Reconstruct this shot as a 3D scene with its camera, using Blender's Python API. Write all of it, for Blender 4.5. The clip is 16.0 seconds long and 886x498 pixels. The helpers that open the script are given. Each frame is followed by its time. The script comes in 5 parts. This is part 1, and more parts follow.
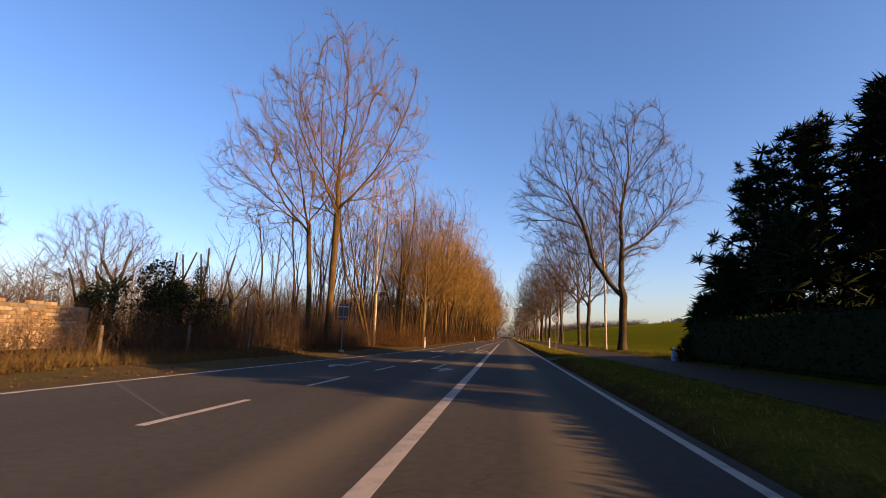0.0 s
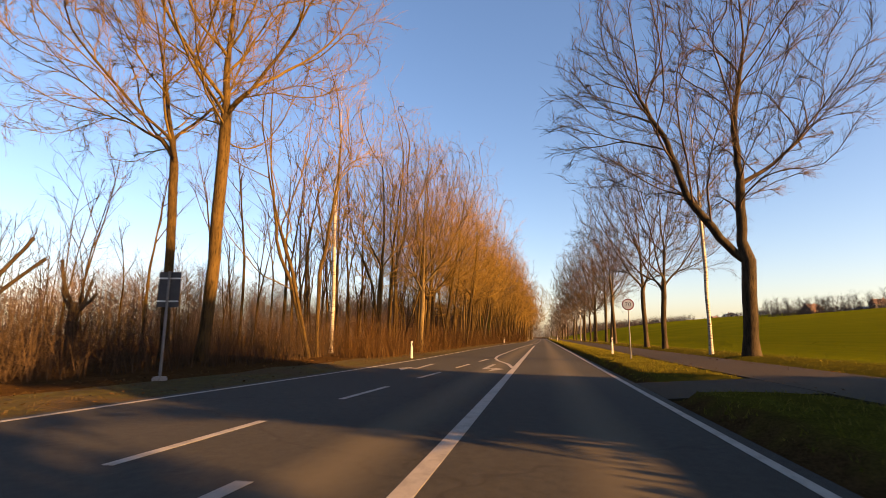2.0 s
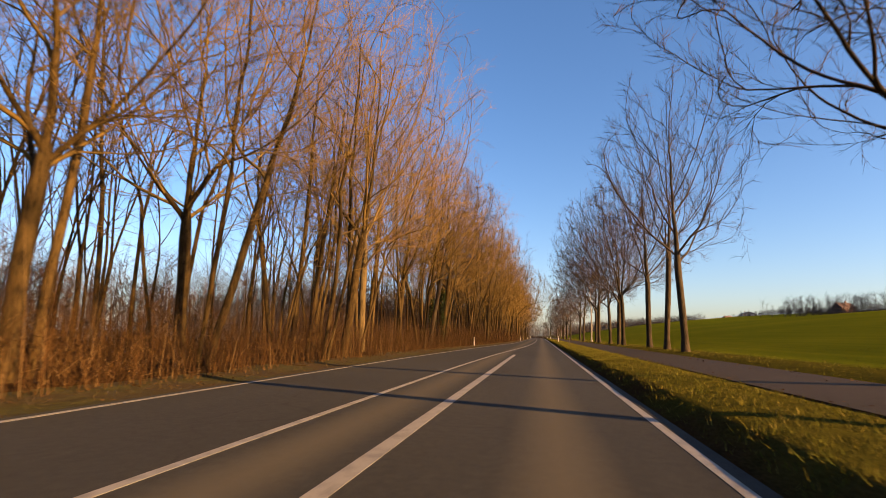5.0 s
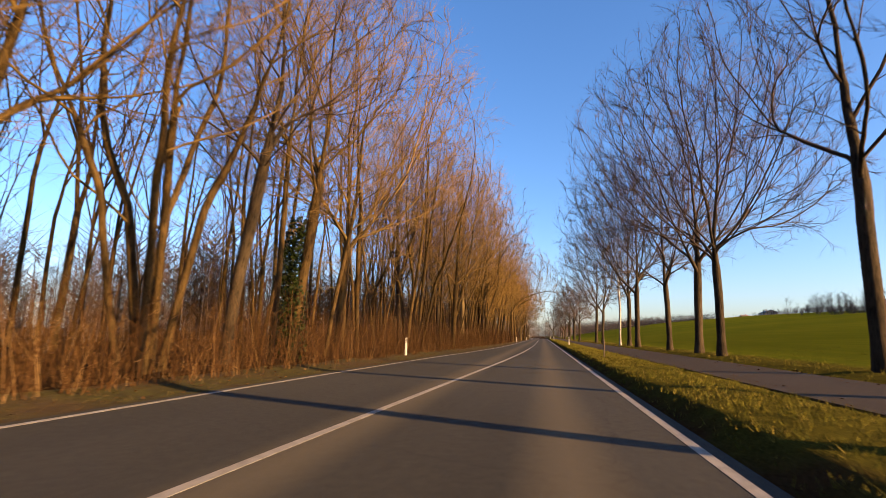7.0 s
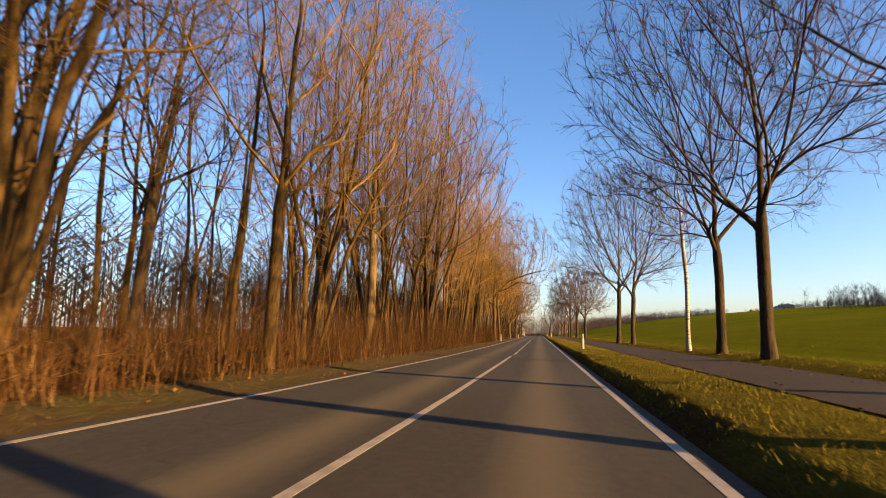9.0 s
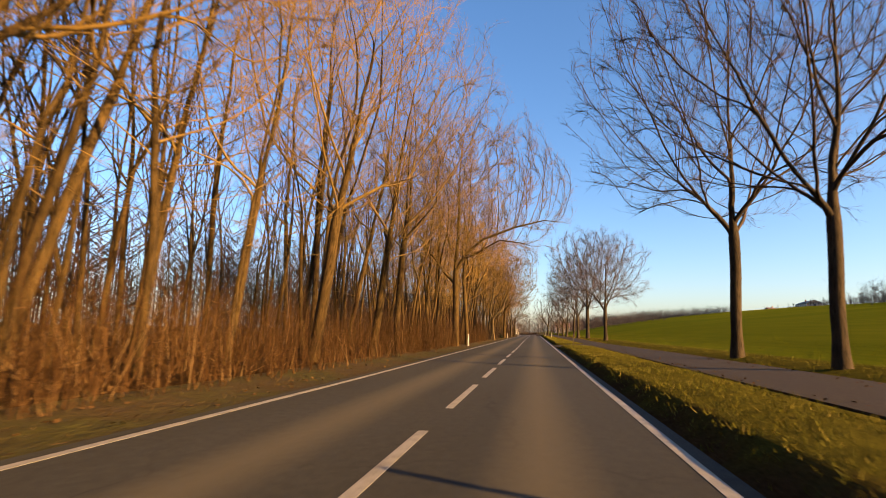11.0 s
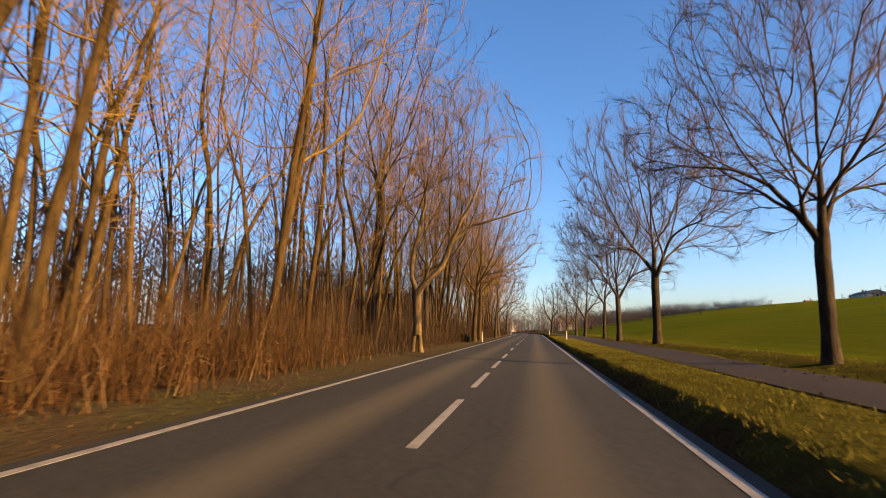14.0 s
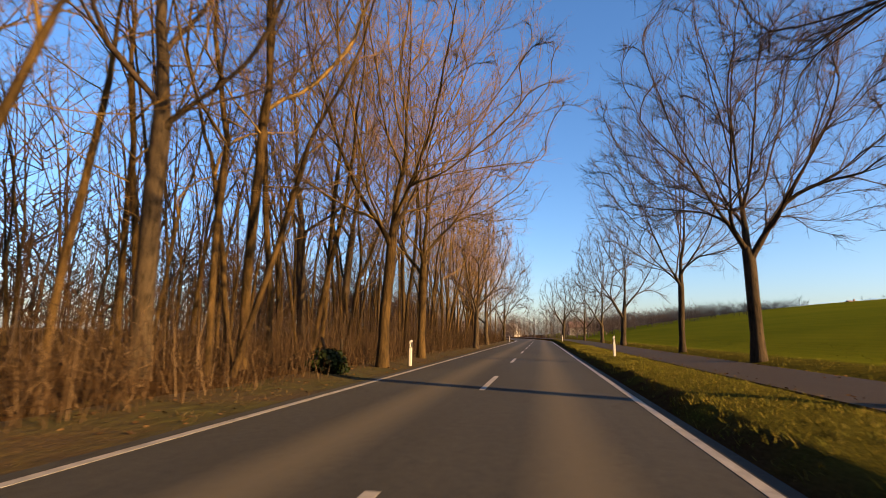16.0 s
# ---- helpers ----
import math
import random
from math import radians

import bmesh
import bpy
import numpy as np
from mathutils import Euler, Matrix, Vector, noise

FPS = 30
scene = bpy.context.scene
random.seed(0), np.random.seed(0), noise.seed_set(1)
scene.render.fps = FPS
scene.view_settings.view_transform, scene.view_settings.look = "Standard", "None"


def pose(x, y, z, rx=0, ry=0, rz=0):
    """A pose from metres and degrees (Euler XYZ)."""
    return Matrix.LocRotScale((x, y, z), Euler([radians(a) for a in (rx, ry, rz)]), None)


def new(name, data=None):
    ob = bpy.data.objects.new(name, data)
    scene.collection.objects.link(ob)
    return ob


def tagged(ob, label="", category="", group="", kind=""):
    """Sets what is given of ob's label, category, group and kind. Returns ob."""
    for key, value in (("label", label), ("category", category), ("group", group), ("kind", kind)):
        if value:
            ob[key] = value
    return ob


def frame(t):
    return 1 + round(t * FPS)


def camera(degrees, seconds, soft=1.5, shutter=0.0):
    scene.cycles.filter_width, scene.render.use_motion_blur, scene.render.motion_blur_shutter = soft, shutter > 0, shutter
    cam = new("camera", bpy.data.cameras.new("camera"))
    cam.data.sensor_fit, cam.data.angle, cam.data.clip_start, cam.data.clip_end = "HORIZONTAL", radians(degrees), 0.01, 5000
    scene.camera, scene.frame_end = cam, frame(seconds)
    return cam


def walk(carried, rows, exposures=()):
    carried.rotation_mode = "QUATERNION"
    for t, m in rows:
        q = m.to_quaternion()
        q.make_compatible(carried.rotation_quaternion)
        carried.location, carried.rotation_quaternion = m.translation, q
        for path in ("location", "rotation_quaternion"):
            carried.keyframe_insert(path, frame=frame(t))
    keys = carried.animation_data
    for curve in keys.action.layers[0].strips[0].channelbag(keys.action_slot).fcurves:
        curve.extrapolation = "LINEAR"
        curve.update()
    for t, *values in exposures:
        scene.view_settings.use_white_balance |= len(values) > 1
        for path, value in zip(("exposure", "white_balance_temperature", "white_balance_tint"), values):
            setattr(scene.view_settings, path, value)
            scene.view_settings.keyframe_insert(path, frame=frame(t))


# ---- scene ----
# ---- camera and its drive ----
cam = camera(82.8, 16.0, soft=0.9, shutter=0.15)
EYE = 1.325
# seconds, across, along, heading to the left, tilt upwards, lean
DRIVE = [
    (0.00, -0.610, -0.670, 6.480, 9.180, -1.590),
    (0.50, -0.570, 4.170, 7.280, 9.480, -1.320),
    (1.00, -0.550, 8.700, 8.430, 9.210, -1.000),
    (1.50, -0.560, 13.440, 9.934, 9.296, -0.610),
    (2.00, -0.620, 18.320, 10.450, 9.360, -0.250),
    (2.50, -0.640, 23.390, 9.580, 9.380, -0.180),
    (3.00, -0.620, 28.700, 8.720, 9.190, -0.260),
    (3.20, -0.610, 31.510, 8.640, 9.150, -0.280),
    (5.30, 0.030, 61.880, 10.490, 9.140, -0.930),
    (5.50, 0.030, 65.150, 10.560, 9.090, -0.960),
    (6.00, -0.010, 73.710, 10.950, 8.910, -1.070),
    (6.50, -0.060, 81.950, 10.840, 9.080, -1.130),
    (7.00, -0.090, 89.940, 10.500, 9.140, -1.000),
    (7.50, -0.070, 97.740, 10.220, 8.890, -0.700),
    (8.00, -0.010, 105.550, 9.470, 9.190, -0.580),
    (8.50, 0.090, 113.510, 10.030, 8.900, -0.710),
    (9.00, 0.160, 121.600, 10.090, 8.860, -0.780),
    (9.20, 0.170, 124.810, 10.060, 8.870, -0.790),
    (11.30, 0.110, 161.930, 9.650, 8.690, -1.040),
    (11.50, 0.100, 165.230, 9.640, 8.690, -1.000),
    (12.00, 0.090, 174.040, 9.530, 8.660, -0.900),
    (12.50, 0.070, 182.800, 9.440, 8.610, -0.880),
    (12.80, 0.050, 187.790, 9.420, 8.560, -0.880),
    (13.00, 0.040, 191.110, 9.420, 8.530, -0.870),
    (13.50, -0.000, 199.790, 9.520, 8.470, -0.810),
    (14.00, -0.050, 208.370, 9.630, 8.470, -0.870),
    (14.50, -0.090, 216.830, 10.070, 8.390, -0.960),
    (15.00, -0.140, 224.990, 10.140, 8.650, -0.910),
    (15.50, -0.170, 233.150, 10.100, 9.050, -0.810),
    (15.60, -0.170, 234.760, 10.100, 9.070, -0.800),
    (16.00, -0.180, 241.180, 10.340, 9.010, -0.770),
]
EXPOSURES = [(0.0, 2.02, 6650, 14), (0.5, 2.28, 7550, 14), (1.0, 2.44, 8200, 13), (2.0, 2.45, 8750, 13), (3.0, 2.38, 8550, 13), (5.5, 2.1, 6450, 6), (7.0, 2.3, 6150, 6), (9.0, 2.4, 6800, 4),
             (11.5, 2.36, 6800, 3), (12.5, 2.42, 6700, 3), (13.5, 2.25, 6300, 3), (14.5, 2.18, 6250, 3), (15.0, 2.12, 6750, 7), (15.5, 2.14, 6150, 3), (16.0, 2.14, 6300, 3)]
walk(cam, [(t, pose(x, y, EYE, 90 + tilt + 0.5, lean, head + 0.6)) for t, x, y, head, tilt, lean in DRIVE], EXPOSURES)

# ---- sky and sun ----
SUN_ELEV, SUN_AZ = radians(14.5), Vector((0.935, -0.355, 0)).normalized()
world = bpy.data.worlds.new("sky")
scene.world = world
world.use_nodes = True
wn = world.node_tree.nodes
sky = wn.new("ShaderNodeTexSky")
sky.sky_type, sky.sun_disc = "NISHITA", False
sky.sun_elevation = SUN_ELEV
sky.sun_rotation = math.atan2(SUN_AZ.x, SUN_AZ.y)
sky.air_density, sky.dust_density, sky.ozone_density = 1.0, 1.2, 3.4
deep = wn.new("ShaderNodeHueSaturation")
deep.inputs["Saturation"].default_value = 1.12
haze = wn.new("ShaderNodeMix")
haze.data_type, haze.blend_type = "RGBA", "MULTIPLY"
haze.inputs[0].default_value, haze.inputs[7].default_value = 1.0, (1.12, 0.955, 1.03, 1)
world.node_tree.links.new(sky.outputs[0], deep.inputs["Color"])
world.node_tree.links.new(deep.outputs[0], haze.inputs[6])
world.node_tree.links.new(haze.outputs[2], wn["Background"].inputs[0])
wn["Background"].inputs[1].default_value = 0.063
sun = new("sun", bpy.data.lights.new("sun", "SUN"))
sun.data.energy, sun.data.angle, sun.data.color = 5.0, radians(0.53), (1.0, 0.575, 0.235)
to_sun = SUN_AZ * math.cos(SUN_ELEV) + Vector((0, 0, math.sin(SUN_ELEV)))
sun.matrix_world = Matrix.Translation((60, -40, 60)) @ to_sun.to_track_quat("Z", "Y").to_matrix().to_4x4()


# ---- materials ----
def nodes_of(name):
    m = bpy.data.materials.new(name)
    m.use_nodes = True
    nt = m.node_tree
    return m, nt, nt.nodes["Principled BSDF"]


def noise_node(nt, scale, detail=4, rough=0.55, stretch=None, where="Object"):
    n = nt.nodes.new("ShaderNodeTexNoise")
    n.inputs["Scale"].default_value, n.inputs["Detail"].default_value, n.inputs["Roughness"].default_value = scale, detail, rough
    c = nt.nodes.new("ShaderNodeTexCoord")
    if stretch:
        k = nt.nodes.new("ShaderNodeMapping")
        k.inputs["Scale"].default_value = stretch
        nt.links.new(c.outputs[where], k.inputs["Vector"])
        nt.links.new(k.outputs["Vector"], n.inputs["Vector"])
    else:
        nt.links.new(c.outputs[where], n.inputs["Vector"])
    return n.outputs["Fac"]


def ramp(nt, fac, stops):
    r = nt.nodes.new("ShaderNodeValToRGB")
    e = r.color_ramp.elements
    while len(e) < len(stops):
        e.new(0.5)
    for el, (p, c) in zip(e, stops):
        el.position, el.color = p, (*c, 1)
    nt.links.new(fac, r.inputs["Fac"])
    return r.outputs["Color"]


def mix(nt, fac, a, b, mode="MIX"):
    m = nt.nodes.new("ShaderNodeMix")
    m.data_type, m.blend_type = "RGBA", mode
    for sock, v in ((m.inputs[0], fac), (m.inputs[6], a), (m.inputs[7], b)):
        if hasattr(v, "links"):
            nt.links.new(v, sock)
        else:
            sock.default_value = v if isinstance(v, float) else (*v, 1)
    return m.outputs[2]


def bump(nt, bs, fac, strength=0.4, dist=0.02):
    b = nt.nodes.new("ShaderNodeBump")
    b.inputs["Strength"].default_value, b.inputs["Distance"].default_value = strength, dist
    nt.links.new(fac, b.inputs["Height"])
    nt.links.new(b.outputs["Normal"], bs.inputs["Normal"])


def plain(name, dark, light, scale=8.0, rough=0.8, metal=0.0, fine=60.0, relief=0.2, stretch=None):
    m, nt, bs = nodes_of(name)
    big, small = noise_node(nt, scale, stretch=stretch), noise_node(nt, fine, 3, stretch=stretch)
    col = mix(nt, 0.5, ramp(nt, big, [(0.3, dark), (0.7, light)]), ramp(nt, small, [(0.3, dark), (0.7, light)]))
    nt.links.new(col, bs.inputs["Base Color"])
    bs.inputs["Roughness"].default_value, bs.inputs["Metallic"].default_value = rough, metal
    bump(nt, bs, small, relief, 0.01)
    return m


def bark_like(name, stops, fine=16.0, patch=2.0, fissure=0.35):
    """Bark: a hue by tree, blotches, and dark fissures along the stem."""
    m, nt, bs = nodes_of(name)
    src = nt.nodes.new("ShaderNodeObjectInfo").outputs["Random"]
    rough, blot = noise_node(nt, fine, 5, 0.7, (1, 1, 0.16)), noise_node(nt, patch, 4, 0.6, (1, 1, 0.5))
    col = mix(nt, 0.6, ramp(nt, src, stops), ramp(nt, blot, [(0.32, stops[0][1]), (0.68, stops[-1][1])]))
    cracks = ramp(nt, rough, [(0.36, (fissure, fissure, fissure)), (0.5, (1, 1, 1)), (0.7, (1.25, 1.22, 1.18))])
    nt.links.new(mix(nt, 1.0, col, cracks, "MULTIPLY"), bs.inputs["Base Color"])
    bs.inputs["Roughness"].default_value = 0.95
    bs.inputs["Specular IOR Level"].default_value = 0.1
    bump(nt, bs, rough, 1.0, 0.035)
    return m


def varied(name, stops, rough=0.9, per="object", scale=6.0, relief=0.5, amount=0.5):
    """Bark and twigs: a hue by object or by island, with grain along it."""
    m, nt, bs = nodes_of(name)
    if per == "object":
        src = nt.nodes.new("ShaderNodeObjectInfo").outputs["Random"]
    else:
        src = nt.nodes.new("ShaderNodeNewGeometry").outputs["Random Per Island"]
    grain = noise_node(nt, scale, 5, 0.65, (1, 1, 0.25))
    col = mix(nt, amount, ramp(nt, src, stops), ramp(nt, grain, [(0.25, stops[0][1]), (0.75, stops[-1][1])]))
    nt.links.new(col, bs.inputs["Base Color"])
    bs.inputs["Roughness"].default_value = rough
    bs.inputs["Specular IOR Level"].default_value = 0.05
    bump(nt, bs, grain, relief, 0.03)
    return m


BARK = bark_like("bark", [(0.0, (0.01737, 0.01102, 0.004133)), (0.5, (0.03648, 0.02372, 0.00856)), (1.0, (0.07816, 0.04917, 0.01712))])
TWIG = varied("twig", [(0.0, (0.0629, 0.0397, 0.0123)), (0.5, (0.1144, 0.0726, 0.0221)), (1.0, (0.1775, 0.1134, 0.0338))], scale=2, relief=0.0, amount=0.3)
STEM = varied("stem", [(0.0, (0.009479, 0.004462, 0.001601)), (0.45, (0.02302, 0.0102, 0.003202)), (0.75, (0.04467, 0.0204, 0.006404)), (0.9, (0.0643, 0.03442, 0.01281)), (1.0, (0.1287, 0.08287, 0.03736))], per="island", scale=3, relief=0.0, amount=0.12)
# STEM dimmed: the farther thicket's shade is put into this colour
DIM_STEM = varied("dim_stem", [(0.0, (0.00936, 0.00585, 0.00312)), (0.5, (0.02106, 0.01209, 0.00585)), (0.85, (0.039, 0.0234, 0.01092)), (1.0, (0.1014, 0.0702, 0.039))], per="island", scale=3, relief=0.0, amount=0.15)
# STEM darkened: shade in the left tangle and deep woods is in this colour
DARK_STEM = varied("dark_stem", [(0.0, (0.0135, 0.00915, 0.00594)), (0.6, (0.027, 0.0173, 0.0108)), (1.0, (0.054, 0.0351, 0.0216))], per="island", scale=3, relief=0.0, amount=0.2)
GRASS = varied("grass_blade", [(0.0, (0.02424, 0.03086, 0.003247)), (0.45, (0.06061, 0.06429, 0.004871)), (0.75, (0.1091, 0.09514, 0.009738)), (1.0, (0.1818, 0.135, 0.03247))], per="island", scale=0.5, relief=0.0, amount=0.25)
CROP = varied("crop_blade", [(0.0, (0.039, 0.04836, 0.0039)), (0.6, (0.0663, 0.07176, 0.00546)), (1.0, (0.1014, 0.0936, 0.00858))], per="island", scale=0.5, relief=0.0, amount=0.2)
LEAF = varied("fallen_leaf", [(0.0, (0.024, 0.0128, 0.0056)), (0.6, (0.06, 0.032, 0.012)), (1.0, (0.112, 0.064, 0.024))], per="island", scale=2.0, relief=0.0, amount=0.15)
DRY = varied("dry_grass", [(0.0, (0.04282, 0.02675, 0.01069)), (0.5, (0.06661, 0.04399, 0.01872)), (0.8, (0.02675, 0.02675, 0.006661)), (1.0, (0.09048, 0.06388, 0.02941))], per="island", scale=0.5, relief=0.0, amount=0.2)
# paler and greyer than TWIG: distance haze is put into this colour
FAR_TWIG = varied("far_twig", [(0.0, (0.03213, 0.0241, 0.01912)), (0.6, (0.06656, 0.05049, 0.0408)), (1.0, (0.1148, 0.08951, 0.07395))], per="island", scale=0.4, relief=0.0, amount=0.3)
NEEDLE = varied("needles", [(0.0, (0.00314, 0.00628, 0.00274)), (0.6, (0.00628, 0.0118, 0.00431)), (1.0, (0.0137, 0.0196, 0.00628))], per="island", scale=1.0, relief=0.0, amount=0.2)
IVY = varied("ivy_leaf", [(0.0, (0.0042, 0.00715, 0.0015)), (0.6, (0.0084, 0.0132, 0.0027)), (1.0, (0.018, 0.022, 0.0048))], rough=0.5, per="island", scale=1.0, relief=0.0, amount=0.2)

# darker set for the right row: its shaded near sides are put into the colour
ROW_TWIG = varied("row_twig", [(0.0, (0.0255, 0.01785, 0.0119)), (0.5, (0.0425, 0.02975, 0.01955)), (1.0, (0.06375, 0.0442, 0.0289))], scale=2, relief=0.0, amount=0.3)
ROW_BARK = bark_like("row_bark", [(0.0, (0.01445, 0.01063, 0.006375)), (0.5, (0.0306, 0.0221, 0.01317)), (1.0, (0.0595, 0.04335, 0.0255))])
# BARK darkened: the conifers' shade on the pruned trees is in this colour
DARK_BARK = bark_like("dark_bark", [(0.0, (0.012, 0.009, 0.006)), (0.5, (0.024, 0.017, 0.01)), (1.0, (0.045, 0.032, 0.018))])
PALE_BARK = bark_like("pale_bark", [(0.0, (0.05, 0.03456, 0.0152)), (0.5, (0.09, 0.06264, 0.02755)), (1.0, (0.15, 0.108, 0.0494))], 9.0, 1.1, 0.5)


def birch_bark():
    m, nt, bs = nodes_of("birch_bark")
    marks = noise_node(nt, 3.0, 4, 0.6, (1, 1, 6))
    soft = noise_node(nt, 1.3, 3)
    col = mix(nt, ramp(nt, marks, [(0.41, (0, 0, 0)), (0.49, (1, 1, 1))]), (0.05, 0.04, 0.03), ramp(nt, soft, [(0.3, (0.19, 0.165, 0.135)), (0.7, (0.31, 0.275, 0.23))]))
    nt.links.new(col, bs.inputs["Base Color"])
    bs.inputs["Roughness"].default_value = 0.75
    return m


BIRCH = birch_bark()


def asphalt(name, tone, tracks=True):
    m, nt, bs = nodes_of(name)
    c = nt.nodes.new("ShaderNodeTexCoord")
    sep = nt.nodes.new("ShaderNodeSeparateXYZ")
    nt.links.new(c.outputs["Object"], sep.inputs[0])
    big = noise_node(nt, 0.5, 5, 0.6, (1, 0.12, 1))
    patch = noise_node(nt, 0.09, 2)
    fine = noise_node(nt, 160, 2)
    base = ramp(nt, big, [(0.3, tuple(v * 0.8 for v in tone)), (0.7, tuple(v * 1.25 for v in tone))])
    base = mix(nt, 0.35, base, ramp(nt, patch, [(0.35, tuple(v * 0.75 for v in tone)), (0.65, tuple(v * 1.2 for v in tone))]))
    grit = ramp(nt, fine, [(0.3, (0.55, 0.55, 0.55)), (0.75, (1.5, 1.45, 1.4))])
    base = mix(nt, 1.0, base, grit, "MULTIPLY")
    mottle = noise_node(nt, 7.0, 5, 0.7)
    base = mix(nt, 1.0, base, ramp(nt, mottle, [(0.3, (0.72, 0.72, 0.72)), (0.7, (1.25, 1.24, 1.22))]), "MULTIPLY")
    # fine cracks, mended with tar
    vor = nt.nodes.new("ShaderNodeTexVoronoi")
    vor.feature = "DISTANCE_TO_EDGE"
    vor.inputs["Scale"].default_value = 0.13
    warp = nt.nodes.new("ShaderNodeVectorMath")
    warp.operation = "MULTIPLY_ADD"
    wn_ = nt.nodes.new("ShaderNodeTexNoise")
    wn_.inputs["Scale"].default_value = 0.9
    nt.links.new(c.outputs["Object"], wn_.inputs["Vector"])
    nt.links.new(wn_.outputs["Color"], warp.inputs[0])
    warp.inputs[1].default_value = (1.6, 1.6, 0)
    nt.links.new(c.outputs["Object"], warp.inputs[2])
    nt.links.new(warp.outputs[0], vor.inputs["Vector"])
    base = mix(nt, ramp(nt, vor.outputs["Distance"], [(0.0, (0.55, 0.55, 0.55)), (0.0035, (0, 0, 0))]), base, (0.012, 0.01, 0.008))
    if tracks:
        # polished wheel tracks, paler than the rest
        for at in (0.18, -2.75):
            d = nt.nodes.new("ShaderNodeMath")
            d.operation = "SUBTRACT"
            nt.links.new(sep.outputs["X"], d.inputs[0])
            d.inputs[1].default_value = at
            a = nt.nodes.new("ShaderNodeMath")
            a.operation = "ABSOLUTE"
            nt.links.new(d.outputs[0], a.inputs[0])
            base = mix(nt, ramp(nt, a.outputs[0], [(0.0, (0.6, 0.6, 0.6)), (0.22, (0.46, 0.46, 0.46)), (0.65, (0, 0, 0))]), base, (tone[0] * 3.0, tone[1] * 2.55, tone[2] * 1.9))
    nt.links.new(base, bs.inputs["Base Color"])
    bs.inputs["Roughness"].default_value = 0.85
    bs.inputs["Specular IOR Level"].default_value = 0.12
    bump(nt, bs, fine, 0.35, 0.004)
    return m


ROAD = asphalt("road_asphalt", (0.0298, 0.0289, 0.0248))
PATHWAY = asphalt("path_asphalt", (0.02524, 0.01761, 0.009099), tracks=False)


def worn_paint(name, more):
    m, nt, bs = nodes_of(name)
    wear, grain = noise_node(nt, 3.0, 6, 0.7), noise_node(nt, 90, 2)
    col = mix(nt, ramp(nt, wear, [(0.38 + more, (0.8, 0.8, 0.8)), (0.55 + more, (more * 2, more * 2, more * 2))]), (0.2, 0.18, 0.148), (0.055, 0.048, 0.038))
    col = mix(nt, 0.35, col, ramp(nt, grain, [(0.3, (0.11, 0.098, 0.08)), (0.6, (0.28, 0.255, 0.215))]))
    nt.links.new(col, bs.inputs["Base Color"])
    bs.inputs["Roughness"].default_value = 0.6
    bump(nt, bs, grain, 0.3, 0.002)
    return m


PAINT = worn_paint("road_paint", 0.0)
FADED = worn_paint("faded_paint", 0.1)


def ground_material():
    """Leaf litter under the trees, rough grass on the verges, winter crop on the field, told apart by where they lie."""
    m, nt, bs = nodes_of("ground")
    c = nt.nodes.new("ShaderNodeTexCoord")
    sep = nt.nodes.new("ShaderNodeSeparateXYZ")
    nt.links.new(c.outputs["Object"], sep.inputs[0])
    wob = noise_node(nt, 0.6, 4)
    wobm = nt.nodes.new("ShaderNodeMath")
    wobm.operation = "MULTIPLY_ADD"
    nt.links.new(wob, wobm.inputs[0])
    wobm.inputs[1].default_value = 1.6
    nt.links.new(sep.outputs["X"], wobm.inputs[2])
    big, mid, fine = noise_node(nt, 0.25, 4), noise_node(nt, 2.2, 5, 0.65), noise_node(nt, 26, 3)
    litter = mix(nt, 0.5, ramp(nt, mid, [(0.3, (0.016, 0.009, 0.004)), (0.7, (0.05, 0.027, 0.011))]), ramp(nt, fine, [(0.3, (0.012, 0.007, 0.003)), (0.7, (0.075, 0.042, 0.017))]))
    grass = mix(nt, 0.5, ramp(nt, mid, [(0.3, (0.021, 0.021, 0.004)), (0.7, (0.069, 0.06, 0.008))]), ramp(nt, fine, [(0.3, (0.016, 0.015, 0.004)), (0.7, (0.09, 0.075, 0.014))]))
    rows = noise_node(nt, 1.0, 3, 0.6, (2.2, 0.03, 1))
    far = noise_node(nt, 0.03, 3)
    field = mix(nt, 0.45, ramp(nt, rows, [(0.3, (0.05, 0.064, 0.005)), (0.7, (0.086, 0.092, 0.007))]), ramp(nt, far, [(0.35, (0.054, 0.066, 0.006)), (0.65, (0.1, 0.1, 0.009))]))

    def step(at, width):
        r = nt.nodes.new("ShaderNodeMapRange")
        r.inputs["From Min"].default_value, r.inputs["From Max"].default_value = at - width, at + width
        nt.links.new(wobm.outputs[0], r.inputs["Value"])
        return r.outputs["Result"]

    col = mix(nt, step(3.2, 0.3), litter, grass)
    col = mix(nt, step(11.6, 0.5), col, field)
    nt.links.new(col, bs.inputs["Base Color"])
    bs.inputs["Roughness"].default_value = 0.95
    bs.inputs["Specular IOR Level"].default_value = 0.0
    bump(nt, bs, fine, 0.7, 0.05)
    return m


GROUND = ground_material()


